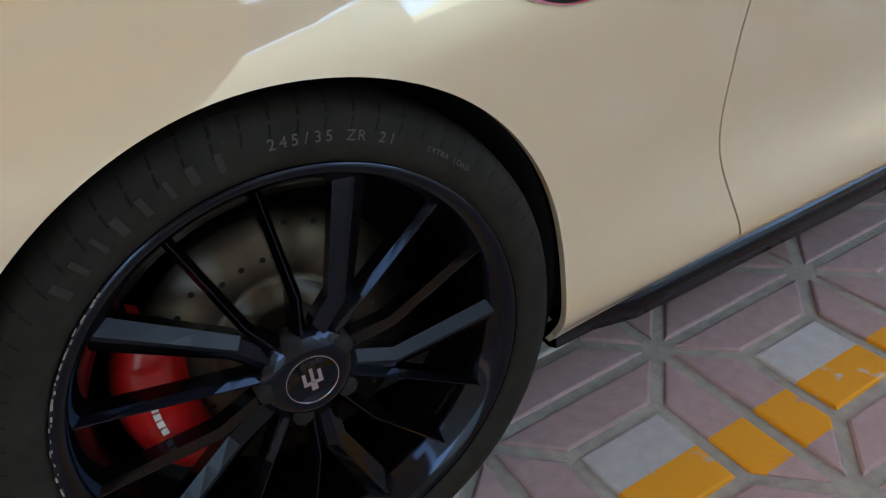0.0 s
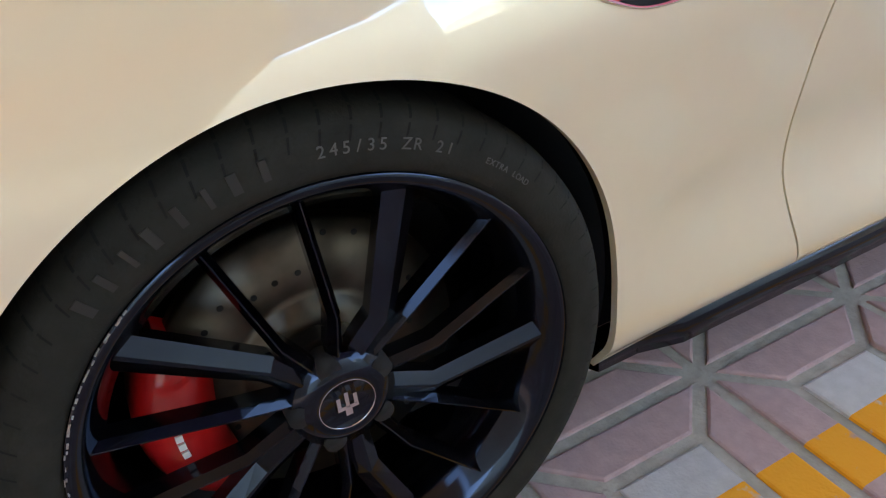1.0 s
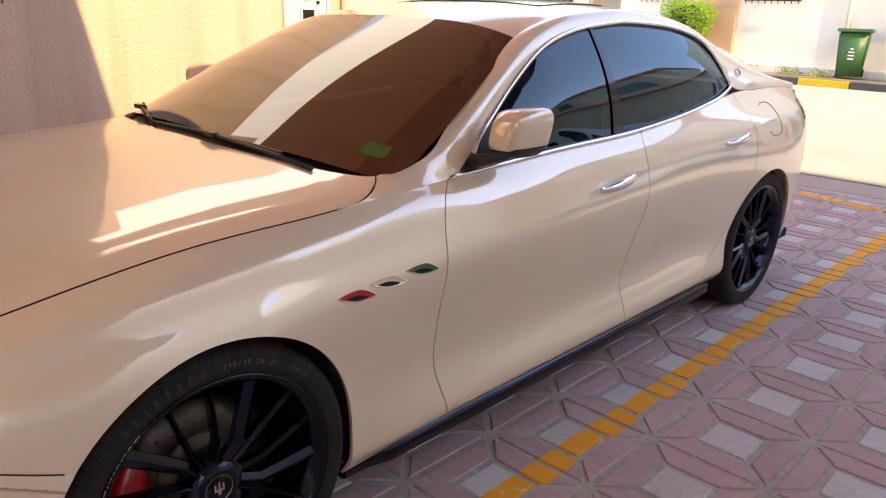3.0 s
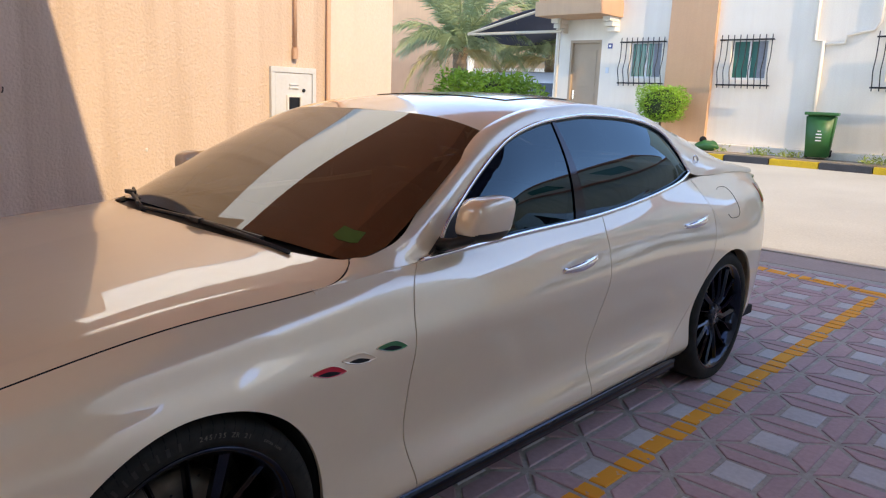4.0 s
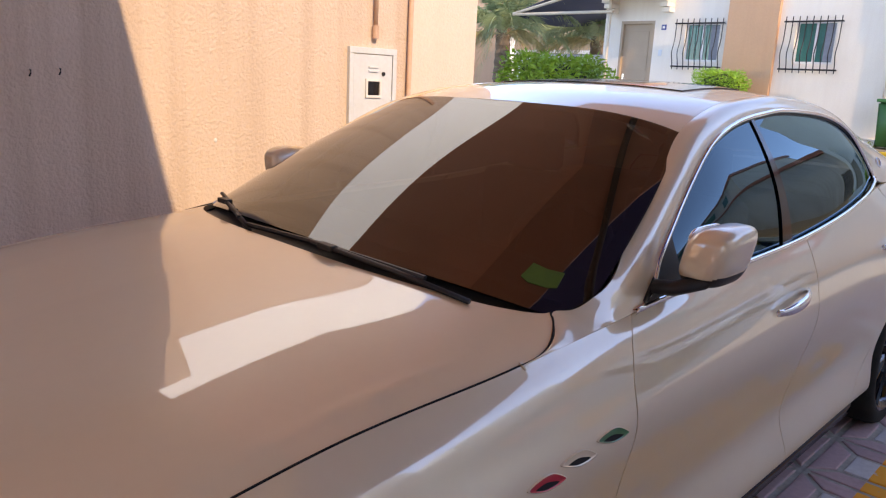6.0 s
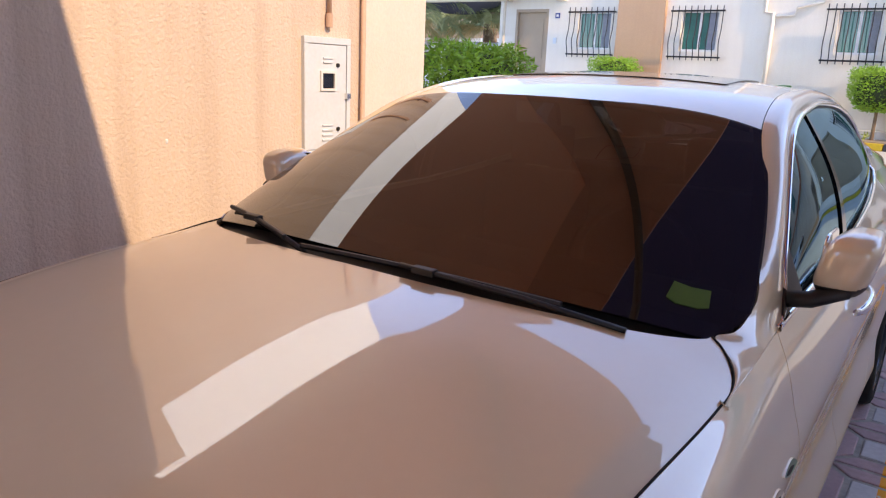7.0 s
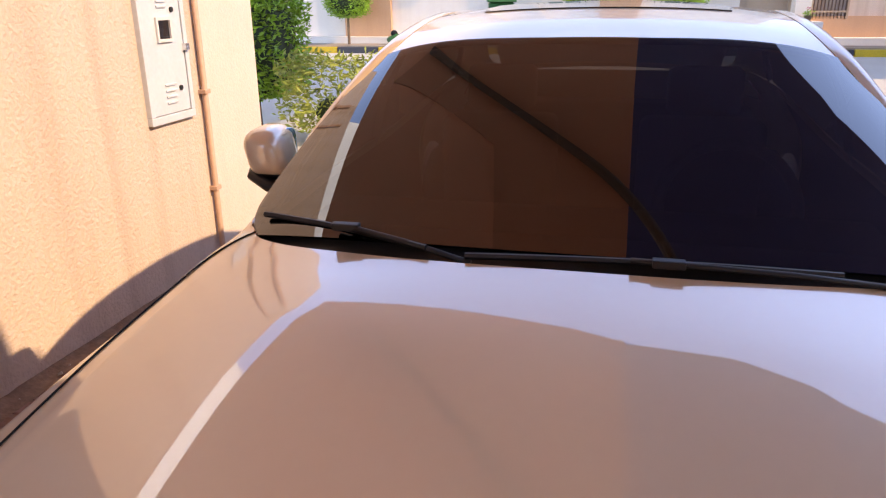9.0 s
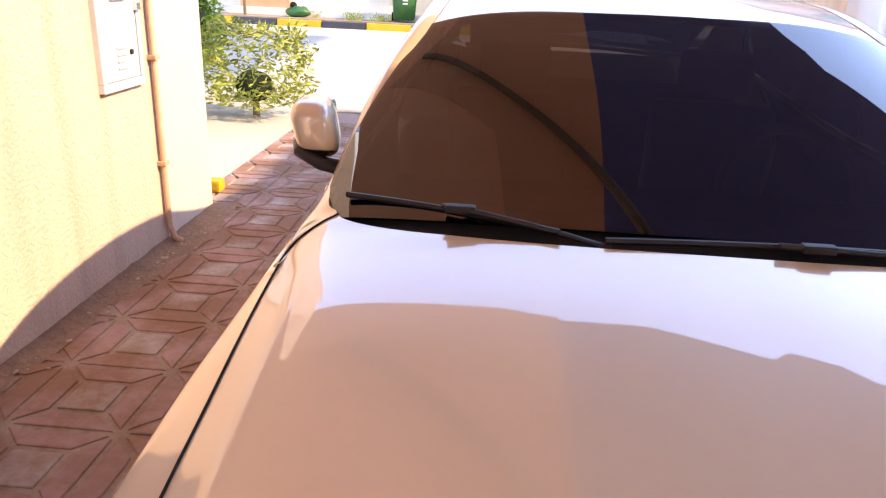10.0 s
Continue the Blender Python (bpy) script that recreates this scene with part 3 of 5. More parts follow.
MIRROR = Vector((0.912, 1.000, 1.068))
for s in (1, -1):
    MIRROR.x = .912 if s > 0 else .885
    vs, fs = blob((.054, .100, .072), (0, 0, 0), .58)
    body = []
    for x, y, z in vs:
        lean = (y + .100) / .200
        x2 = x * (1.12 - .30 * lean) + .014 * (z / .07)
        body.append((s * (MIRROR.x + x2 + .012 * lean), MIRROR.y + y, MIRROR.z + z * (.93 + .10 * lean) + .004 * lean))
    cap = [f for f in fs if sum(vs[i][2] for i in f) / 4 > -.050]
    hang("mirror_housing", mesh_of("mirror_housing", body, cap, PAINT, True), CAR, "white door mirror housing, folded in")
    low = [(s * MIRROR.x + (x - s * MIRROR.x) * .985, MIRROR.y + (y - MIRROR.y) * .985, MIRROR.z + (z - MIRROR.z) * 1.06) for x, y, z in body]
    cup = [f for f in fs if sum(vs[i][2] for i in f) / 4 < -.036]
    hang("mirror_base", mesh_of("mirror_base", low, cup, BLACK_TRIM, True), CAR, "black underside of the mirror")
    vs, fs = tube([(s * .815, .90, .985), (s * .86, .91, .990), (s * .915, .93, 1.015), (s * .92, .96, 1.03)], .028, .018, 10)
    hang("mirror_arm", mesh_of("mirror_arm", vs, fs, BLACK_TRIM, True), CAR, "black mirror arm")
    vs, fs = blob((.006, .088, .058), (s * .868, MIRROR.y + .02, MIRROR.z + .004), .5)
    hang("mirror_glass", mesh_of("mirror_glass", vs, fs, CHROME, True), CAR, "mirror glass facing the window")
    tri = [(s * (float(BELT_X(.83)) - .0), .835, .955), (s * .822, 1.03, .968), (s * (top_line(1.03)[0]), 1.03, top_line(1.03)[1] - .01)]
    tri += [(s * (abs(x) + .006), y, z) for x, y, z in tri]
    hang("mirror_sail", mesh_of("mirror_sail", tri, [(0, 1, 2), (5, 4, 3), (0, 3, 4, 1), (1, 4, 5, 2), (2, 5, 3, 0)], BLACK_TRIM), CAR, "black triangle at the mirror's foot")


# ---- the rest of the car: vents, handles, wipers, cabin ----
def on_side(y, z, push=0.0):
    p = side(y, v_at(y, z))
    return Vector((p.x + push, y, z))


VENTS = [(0.383, 0.7235, RED, "red-lined side vent"), (0.489, 0.7335, PAINT, "white-lined side vent"), (0.613, 0.740, GREEN_TRIM, "green-lined side vent")]


def closed_curve(knots, n):
    """A smooth closed line through knots, n points to each span."""
    k, line = len(knots), []
    for i in range(k):
        p0, p1, p2, p3 = (Vector(knots[(i + j) % k]) for j in (-1, 0, 1, 2))
        for m in range(n):
            t = m / n
            line.append(0.5 * (2 * p1 + (p2 - p0) * t + (2 * p0 - 5 * p1 + 4 * p2 - p3) * t * t + (3 * p1 - p0 - 3 * p2 + p3) * t ** 3))
    return line


MOUTH = closed_curve([(-.055, .0075), (-.018, .0128), (.018, .0105), (.054, -.009), (.050, -.0135), (.030, -.0155), (-.008, -.0128), (-.048, .000)], 4)
SLOT = closed_curve([(-.036, -.0005), (-.014, .0015), (.006, -.0005), (.034, -.0095), (.032, -.0125), (.020, -.0135), (-.008, -.0112), (-.034, -.003)], 4)
for s in (1, -1):
    for y, z, material, lab in VENTS:
        k = len(MOUTH)
        rows = [[on_side(y + p.x * g, z + p.y * g - dz, push) for p in MOUTH] for g, dz, push in ((1.10, .0006, -.001), (1.075, .0006, .0028), (1.02, .0002, .0034))]
        fs = [(r * k + i, r * k + (i + 1) % k, (r + 1) * k + (i + 1) % k, (r + 1) * k + i) for r in range(2) for i in range(k)]
        vent = hang("side_vent", mesh_of("side_vent", [(s * p.x, p.y, p.z) for row in rows for p in row], fs, PAINT, True), CAR, lab)
        rows = [[on_side(y + p.x, z + p.y, .0033) for p in MOUTH], [on_side(y + p.x * .94, z + p.y * .92, .0026) for p in MOUTH], [on_side(y + p.x, z + p.y, .0016) for p in SLOT]]
        hang("vent_lining", mesh_of("vent_lining", [(s * p.x, p.y, p.z) for row in rows for p in row], fs, material, True), vent, "coloured lining of the vent")
        dark = [on_side(y + p.x * 1.02, z + p.y * 1.02, .0018) for p in SLOT]
        hang("vent_opening", mesh_of("vent_opening", [(s * p.x, p.y, p.z) for p in dark] + [(s * (p.x - .012), p.y, p.z) for p in dark], [tuple(range(k))] + [(i, (i + 1) % k, k + (i + 1) % k, k + i) for i in range(k)], LINER), vent, "dark opening of the vent")
    for y, z in ((1.600, .836), (2.592, .900)):
        pts = []
        for i in range(17):
            t = i / 16
            q = on_side(y - .115 + .23 * t, z - .012 + .026 * t, .006 + .026 * math.sin(math.pi * t) ** 0.6)
            pts.append(Vector((s * q.x, q.y, q.z)))
        vs, fs = [], []
        for i, p in enumerate(pts):
            t = i / 16
            r = 0.005 + 0.014 * math.sin(math.pi * min(max(t, .06), .94)) ** 0.5
            for j in range(10):
                a = 2 * math.pi * j / 10
                vs.append((p.x + s * .55 * r * math.cos(a), p.y, p.z + r * math.sin(a)))
        for i in range(16):
            for j in range(10):
                fs.append((i * 10 + j, i * 10 + (j + 1) % 10, (i + 1) * 10 + (j + 1) % 10, (i + 1) * 10 + j))
        fs += [tuple(range(10)), tuple(range(160, 170))]
        hang("door_handle", mesh_of("door_handle", vs, fs, CHROME, True), CAR, "chrome door handle")
    # fuel flap groove, badge, tail lamp
    path = [on_side(3.04 + .085 * math.copysign(abs(math.cos(a)) ** .6, math.cos(a)), .955 + .075 * math.copysign(abs(math.sin(a)) ** .6, math.sin(a)), .0006) for a in steps(-2.6, 2.2, 40)]
    if s > 0:
        vs, fs = tube(path, .0016, .0016, 6)
        hang("fuel_flap", mesh_of("fuel_flap", vs, fs, LINER, True), CAR, "dark joint of the fuel flap")
    p = rail_point(11.35, .62)
    along, across = (rail_point(11.5, .62) - p).normalized(), (rail_point(11.35, .5) - p).normalized()
    out_way = across.cross(along).normalized()
    out_way = out_way if out_way.x > 0 else -out_way
    ring = [p + out_way * .003 + along * (.020 * math.cos(a)) + across * (.032 * math.sin(a)) for a in steps(0, 2 * math.pi * 23 / 24, 24)]
    vs, fs = tube([(s * q.x, q.y, q.z) for q in ring], .0028, .0028, 6, True)
    hang("pillar_badge", mesh_of("pillar_badge", vs, fs, SILVER, True), CAR, "small oval badge on the rear pillar")
    lamp = np.array([[tuple(side(y, v) + Vector((.004, 0, 0))) for v in steps(5.2, 6.4, 8)] for y in steps(3.56, 3.88, 12)])
    sheet("tail_lamp", lamp * (s, 1, 1), TAIL, CAR, "red tail lamp", 0.01, out=(s, 0, 0))

# wipers: a pivot cover, an arm and a blade each
def wiper(pivot, tip, elbow, blade_a, blade_b):
    vs, fs = tube([pivot, Vector(pivot).lerp(Vector(elbow), .5) + Vector((0, 0, .004)), elbow, tip], .008, .006, 8)
    arm = hang("wiper_arm", mesh_of("wiper_arm", vs, fs, BLACK_TRIM, True), CAR, "black wiper arm")
    a, b = Vector(blade_a), Vector(blade_b)
    n = 20
    vs, fs = tube([a.lerp(b, i / n) + Vector((0, 0, .004 + .006 * math.sin(math.pi * i / n))) for i in range(n + 1)], .007, .007, 6)
    hang("wiper_blade", mesh_of("wiper_blade", vs, fs, BLACK_TRIM), arm, "black wiper blade")
    bm = bmesh.new()
    c = Vector(elbow)
    box(bm, c.x - .035, c.y - .011, c.z - .008, c.x + .025, c.y + .011, c.z + .008, .004)
    part("wiper_joint", bm, BLACK_TRIM, arm, "black joint of the wiper")


def on_glass(x, up, lift=0.016):
    a = x / .76
    return screen_point(a, up) + Vector((0, -.39, .92)) * lift


wiper((0.62, 0.47, .978), on_glass(.10, -.03, .020), on_glass(.17, -.035, .022), on_glass(-.20, -.045, .010), on_glass(.46, -.03, .010))
wiper((-0.20, 0.42, .990), on_glass(-.50, .025, .020), on_glass(-.46, .015, .022), on_glass(-.71, .065, .010), on_glass(-.28, -.03, .010))

# cabin seen dimly through the glass
bm = bmesh.new()
box(bm, -.70, .62, .80, .70, 1.0, .96, .05, 3)
part("dashboard", bm, LEATHER, CAR, "dark dashboard", True)
for sx in (-.37, .37):
    bm = bmesh.new()
    box(bm, sx - .24, 1.35, .42, sx + .24, 1.9, .56, .05, 3)
    part("seat_cushion", bm, LEATHER, CAR, "dark leather seat", True)
    bm = bmesh.new()
    box(bm, sx - .22, 1.82, .52, sx + .22, 1.98, 1.06, .06, 3)
    part("seat_back", bm, LEATHER, CAR, "dark leather seat back", True)
    bm = bmesh.new()
    box(bm, sx - .13, 1.88, 1.07, sx + .13, 1.98, 1.24, .04, 3)
    part("head_rest", bm, LEATHER, CAR, "dark leather head rest", True)
bm = bmesh.new()
box(bm, -.65, 2.5, .45, .65, 2.75, 1.02, .06, 3)
part("rear_bench", bm, LEATHER, CAR, "dark rear bench", True)
ring = [(.37 + .18 * math.cos(a), 1.12 + .06 * math.sin(a), .93 + .17 * math.sin(a)) for a in steps(0, 2 * math.pi * 39 / 40, 40)]
vs, fs = tube(ring, .016, .016, 8, True, (0, 1, 0))
hang("steering_wheel", mesh_of("steering_wheel", vs, fs, LEATHER, True), CAR, "dark steering wheel")
STICKER = surface("green_sticker", (0.045, 0.12, 0.015), 0.6)
shape = [(-.032, .036), (0, .030), (.032, .036), (.036, -.02), (.018, -.030), (-.018, -.032), (-.036, -.02)]
pts = [screen_point(.868 + a / .72, .118 + b / .95) + Vector((0, -.0012, .0022)) for a, b in shape]
pts += [p + Vector((0, .001, -.002)) for p in pts]
hang("inspection_sticker", mesh_of("inspection_sticker", pts, [tuple(range(7)), tuple(range(13, 6, -1))] + [(i, (i + 1) % 7, 7 + (i + 1) % 7, 7 + i) for i in range(7)], STICKER), CAR, "small green sticker on the windscreen")
# size marking on the tyre wall
def lettering(words, radius, mid, size, wheel_ob, x):
    adv = size * 0.72 / radius
    a = mid + adv * (len(words) - 1) / 2
    for ch in words:
        if ch != " ":
            c = bpy.data.curves.new("tyre_marking", "FONT")
            c.body, c.size, c.extrude, c.align_x, c.align_y = ch, size, 0.0006, "CENTER", "CENTER"
            ob = new("tyre_marking", c)
            me = bpy.data.meshes.new_from_object(ob.evaluated_get(bpy.context.evaluated_depsgraph_get()))
            bpy.data.objects.remove(ob)
            me.materials.append(RUBBER_MARK)
            o = hang("tyre_marking", me, wheel_ob, "pale raised tyre marking")
            up, face = Vector((0, math.cos(a), math.sin(a))), Vector((1, 0, 0))
            right = up.cross(face)
            m = Matrix((right, up, face)).transposed().to_4x4()
            o.matrix_basis = Matrix.Translation((x, radius * math.cos(a), radius * math.sin(a))) @ m
        a -= adv


front_tyre = [c for c in front.children if c.name.startswith("tyre")][0]
lettering("245/35 ZR 21", 0.3135, radians(75), 0.0165, front_tyre, 0.1243)
lettering("EXTRA LOAD", 0.3135, radians(49), 0.009, front_tyre, 0.1243)
FAINT_MARK = surface("faint_tyre_relief", (0.015, 0.015, 0.013), 0.7)
# a maker's name in relief, as plain bars
for i in range(8):
    a = radians(130 - 4.8 * i)
    bm = bmesh.new()
    box(bm, -.0006, -.0045 + .002 * (i % 3), -.010, .0006, .0045, .010)
    o = part("relief_bar", bm, FAINT_MARK, front_tyre, "raised bar on the tyre wall")
    o.matrix_basis = Matrix.Translation((.1242, .3135 * math.cos(a), .3135 * math.sin(a))) @ Matrix.Rotation(a - math.pi / 2, 4, "X")
# tread sipes: flat near-black strips, the grooves' shade put into colour
bm_vs, bm_fs = [], []
SHOULDER_T = [0, .35, .55, .8, 1]
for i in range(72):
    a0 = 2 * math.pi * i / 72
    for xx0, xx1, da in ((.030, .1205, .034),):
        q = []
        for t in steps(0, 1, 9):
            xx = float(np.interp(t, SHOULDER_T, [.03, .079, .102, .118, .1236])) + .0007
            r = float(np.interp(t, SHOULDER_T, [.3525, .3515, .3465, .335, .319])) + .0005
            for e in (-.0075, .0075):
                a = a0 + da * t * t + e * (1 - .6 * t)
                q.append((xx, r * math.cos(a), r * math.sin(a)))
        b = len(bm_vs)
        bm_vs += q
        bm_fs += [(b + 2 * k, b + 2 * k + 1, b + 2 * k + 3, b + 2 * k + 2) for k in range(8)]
tagged(hang("tread_groove", mesh_of("tread_groove", bm_vs, bm_fs, surface("groove_shade", (0.0015, 0.0015, 0.0015), 1.0)), front_tyre, "near-black strips for the shade in the tread grooves"), kind="stuff")
# scraped edge of the front rim
for i in range(44):
    a = radians(126 + 1.9 * i + 2.4 * random.random())
    bm = bmesh.new()
    box(bm, -.0012, -.0008 - .005 * random.random() ** 2, -.0003 - .0009 * random.random(), .0006, .0008 + .005 * random.random() ** 2, .0003 + .0008 * random.random())
    o = part("rim_scrape", bm, SCUFF, front, "bare metal scrape on the rim edge")
    o.matrix_basis = Matrix.Translation((.1205, (.2835 - .003 * random.random()) * math.cos(a), .2835 * math.sin(a))) @ Matrix.Rotation(a - math.pi / 2, 4, "X")


# ---- setting ----
def painted_wall(name, base, other, relief=0.004, relief_scale=45.0, streak=0.5):
    """Rough render with two tones and faint upright streaks."""
    m = surface(name, base, 0.92, 0, 0.07, 1.1, bump=relief, bump_scale=relief_scale)
    t = m.node_tree
    n, link = t.nodes, t.links.new
    p = n["Principled BSDF"]
    old = p.inputs["Base Color"].links[0].from_socket
    geo = n.new("ShaderNodeNewGeometry")
    mapping = n.new("ShaderNodeMapping")
    mapping.inputs["Scale"].default_value = (7, 7, 0.35)
    link(geo.outputs["Position"], mapping.inputs["Vector"])
    tex = n.new("ShaderNodeTexNoise")
    tex.inputs["Scale"].default_value = 1.0
    tex.inputs["Detail"].default_value = 5
    link(mapping.outputs[0], tex.inputs["Vector"])
    r = n.new("ShaderNodeMapRange")
    r.inputs["From Min"].default_value, r.inputs["From Max"].default_value = 0.45, 0.72
    r.inputs["To Max"].default_value = streak
    link(tex.outputs[0], r.inputs["Value"])
    mix = n.new("ShaderNodeMix")
    mix.data_type = "RGBA"
    mix.inputs["B"].default_value = (*other, 1)
    link(r.outputs[0], mix.inputs["Factor"])
    link(old, mix.inputs["A"])
    link(mix.outputs["Result"], p.inputs["Base Color"])
    return m


PEACH = painted_wall("peach_render", (0.66, 0.535, 0.445), (0.54, 0.42, 0.335), 0.0082, 55, 0.85)
CREAM = painted_wall("cream_render", (0.80, 0.74, 0.65), (0.74, 0.66, 0.57), 0.003, 40, 0.4)
ORANGE = painted_wall("orange_render", (0.62, 0.36, 0.22), (0.55, 0.31, 0.19), 0.003, 40, 0.4)
ROADM = surface("pale_concrete_road", (0.49, 0.48, 0.425), 0.9, 0, 0.16, 0.5, bump=0.003, bump_scale=40)
MORTAR = surface("dusty_mortar", (0.40, 0.36, 0.32), 0.95, 0, 0.25, 5, bump=0.003, bump_scale=120)
KERB_Y = surface("yellow_kerb_paint", (0.62, 0.40, 0.03), 0.7, 0, 0.2, 5)
KERB_B = surface("black_kerb_paint", (0.045, 0.05, 0.06), 0.7, 0, 0.3, 5)
SOIL = surface("dry_soil", (0.34, 0.27, 0.20), 0.95, 0, 0.2, 4, bump=0.01, bump_scale=30)
GREY_METAL = surface("pale_grey_enamel", (0.60, 0.66, 0.70), 0.45, 0, 0.06, 5)
IRON = surface("black_iron", (0.02, 0.02, 0.022), 0.5, 0.3, 0.2)
TILE = surface("red_roof_tile", (0.50, 0.13, 0.08), 0.7, 0, 0.15, 4, random_tint=0.3)
DOORM = surface("brown_door_paint", (0.42, 0.31, 0.22), 0.6, 0, 0.05, 3)
PANE = surface("green_window_glass", (0.015, 0.15, 0.125), 0.05, 0, 0.35, 1.5)
CURTAIN = surface("pale_curtain", (0.26, 0.29, 0.33), 0.9, 0, 0.15, 12)
BIN = surface("green_plastic", (0.012, 0.13, 0.04), 0.45, 0, 0.12)
LEAF = surface("hedge_leaf", (0.20, 0.42, 0.04), 0.5, 0, 0.35, 5, fine=9)
LEAF_Y = surface("yellow_green_leaf", (0.30, 0.36, 0.07), 0.5, 0, 0.4, 5, fine=9)
PALM_LEAF = surface("palm_leaf", (0.30, 0.37, 0.19), 0.5, 0, 0.35, 2)
PALM_DRY = surface("dry_palm_leaf", (0.48, 0.38, 0.17), 0.6, 0, 0.3, 2)
BARK = surface("palm_bark", (0.20, 0.13, 0.08), 0.9, 0, 0.35, 6, bump=0.02, bump_scale=16)
CORE_SHADE = surface("hedge_core_shade", (0.02, 0.035, 0.012), 0.9, 0, 0.3)


def slab(name, material, label, category, *b, kind="structure", bevel=0.0):
    bm = bmesh.new()
    box(bm, *b, bevel)
    return tagged(part(name, bm, material, None), label, category, kind=kind)


# street surface: one sheet that rises a little towards the far kerb
def street_z(y):
    return -0.02 + 0.21 * min(max((y - 7.0) / 9.5, 0), 1)


ys = [-120, -20, 0, 6.9] + steps(7, 16.5, 20) + [17, 30, 60, 160]
hang("ground", mesh_of("ground", [(x, y, street_z(y)) for y in ys for x in (-160, -40, 0, 40, 160)], [(i * 5 + j, i * 5 + j + 1, i * 5 + j + 6, i * 5 + j + 5) for i in range(len(ys) - 1) for j in range(4)], ROADM))
tagged(bpy.data.objects["ground"], "pale concrete street and ground in the sun", "ground", kind="structure")

slab("wall_west", PEACH, "rough peach rendered house wall beside the car", "wall", -2.6, -9, -0.05, -2.2, 3.45, 2.65)
# Unseen piece added to cut off the pale streak mirrored in the hood.
slab("wall_west_upper", PEACH, "peach wall added unseen to end the pale streak on the hood", "wall", -2.6, -9, 2.655, -2.2, 0.75, 3.2)
slab("wall_corner", painted_wall("pale_render", (0.72, 0.62, 0.54), (0.66, 0.56, 0.48), 0.004, 62, 0.5), "pale rendered corner of the house wall", "wall", -2.604, 2.81, -0.05, -2.196, 3.454, 2.652)
slab("wall_east", CREAM, "cream rendered house beyond the parking row", "wall", 8.0, -2.8, 0, 12, 5.1, 7.82)
for v in bpy.data.objects["wall_east"].data.vertices:
    if v.co.y > 0:
        v.co.y = 4.7 if v.co.z < 1 else 5.3
# Unseen wall added to keep low sky off the fender's mirror image.
slab("wall_south_east", CREAM, "cream wall added unseen to block low sky in the south-east", "wall", 14, -16, 0, 15, -3.2, 6.0)
# Unseen wall added to close off skylight from the south.
slab("wall_south", PEACH, "peach wall added unseen to close off light from the south", "wall", -2.2, -6.4, 0, 8.0, -6.0, 6.5)
bm = bmesh.new()
box(bm, -5.6, -6, 6.5, 0.35, 7.0, 6.7)
for v in bm.verts:
    if v.co.y > 0 and v.co.x < 0:
        v.co.y = 9.6
box(bm, -9.0, -6, 6.505, -5.6, 0.6, 6.695)
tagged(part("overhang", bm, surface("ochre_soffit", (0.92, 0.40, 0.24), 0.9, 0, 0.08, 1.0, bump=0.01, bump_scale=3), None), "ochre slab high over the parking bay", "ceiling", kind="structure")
slab("balcony", surface("tan_soffit", (0.86, 0.57, 0.38), 0.9, 0, 0.08, 1.0), "tan balcony slab over the front of the bay", "ceiling", -2.2, -2.0, 3.2, 2.05, 0.50, 3.4)
# Unseen slab added; blocks sky light and its streaks on the fender.
slab("balcony_side", PEACH, "peach slab added unseen to block sky mirrored in the fender", "ceiling", 2.06, -2.5, 3.21, 7.95, 0.62, 3.39)
slab("wall_north_east", CREAM, "cream house further along the row", "wall", 14, 5.6, 0, 24, 15.5, 6.4)
# Unseen block added to narrow the sky streak mirrored in the fender.
slab("wall_north_tower", CREAM, "taller cream block added unseen to trim the mirrored sky streak", "wall", 13.9, 11.2, 0, 24.1, 15.6, 9.2)
# Unseen slab added high up so the windscreen mirrors deep shade.
DARK_SOFFIT = surface("dark_mirror_slab", (0.055, 0.047, 0.115), 0.9, 0, 0.08, 1.0)
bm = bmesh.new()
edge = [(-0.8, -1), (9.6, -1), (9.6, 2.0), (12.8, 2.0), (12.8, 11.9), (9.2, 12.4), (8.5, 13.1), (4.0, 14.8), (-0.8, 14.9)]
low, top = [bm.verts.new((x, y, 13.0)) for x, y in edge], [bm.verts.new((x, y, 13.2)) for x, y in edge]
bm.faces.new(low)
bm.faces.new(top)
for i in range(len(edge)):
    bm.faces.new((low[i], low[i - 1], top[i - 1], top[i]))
tagged(part("upper_roof", bm, DARK_SOFFIT, None), "dusky blue-grey slab added unseen to darken the windscreen's mirror image", "ceiling", kind="structure")
slab("wall_neighbour", surface("white_render", (0.86, 0.84, 0.77), 0.9, 0, 0.05, 1.0), "cream sunlit house wall behind the boundary wall", "wall", -9.4, -9, 0, -9.0, 9.7, 12.5)
bm = bmesh.new()
rod(bm, (1.9, 0.67, 6.36), (-3.5, 6.83, 6.36), .075, 12)
tagged(part("slab_pipe", bm, surface("brown_pipe", (0.16, 0.09, 0.06), 0.8), None), "dark pipe running under the high slab", "pipe")


# added panel: high soffit's shaded part, east of a kinked edge, coloured darker
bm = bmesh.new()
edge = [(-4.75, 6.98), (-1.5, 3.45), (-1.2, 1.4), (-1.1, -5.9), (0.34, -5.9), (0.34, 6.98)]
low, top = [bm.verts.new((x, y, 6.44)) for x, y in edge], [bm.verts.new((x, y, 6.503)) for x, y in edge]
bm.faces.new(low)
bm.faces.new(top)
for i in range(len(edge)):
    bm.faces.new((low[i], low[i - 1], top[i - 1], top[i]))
tagged(part("soffit_panel", bm, surface("shaded_soffit", (0.66, 0.28, 0.165), 0.9, 0, 0.08, 1.0, bump=0.01, bump_scale=3), None), "brown panel added under the high slab for its shaded part", "ceiling", kind="structure")

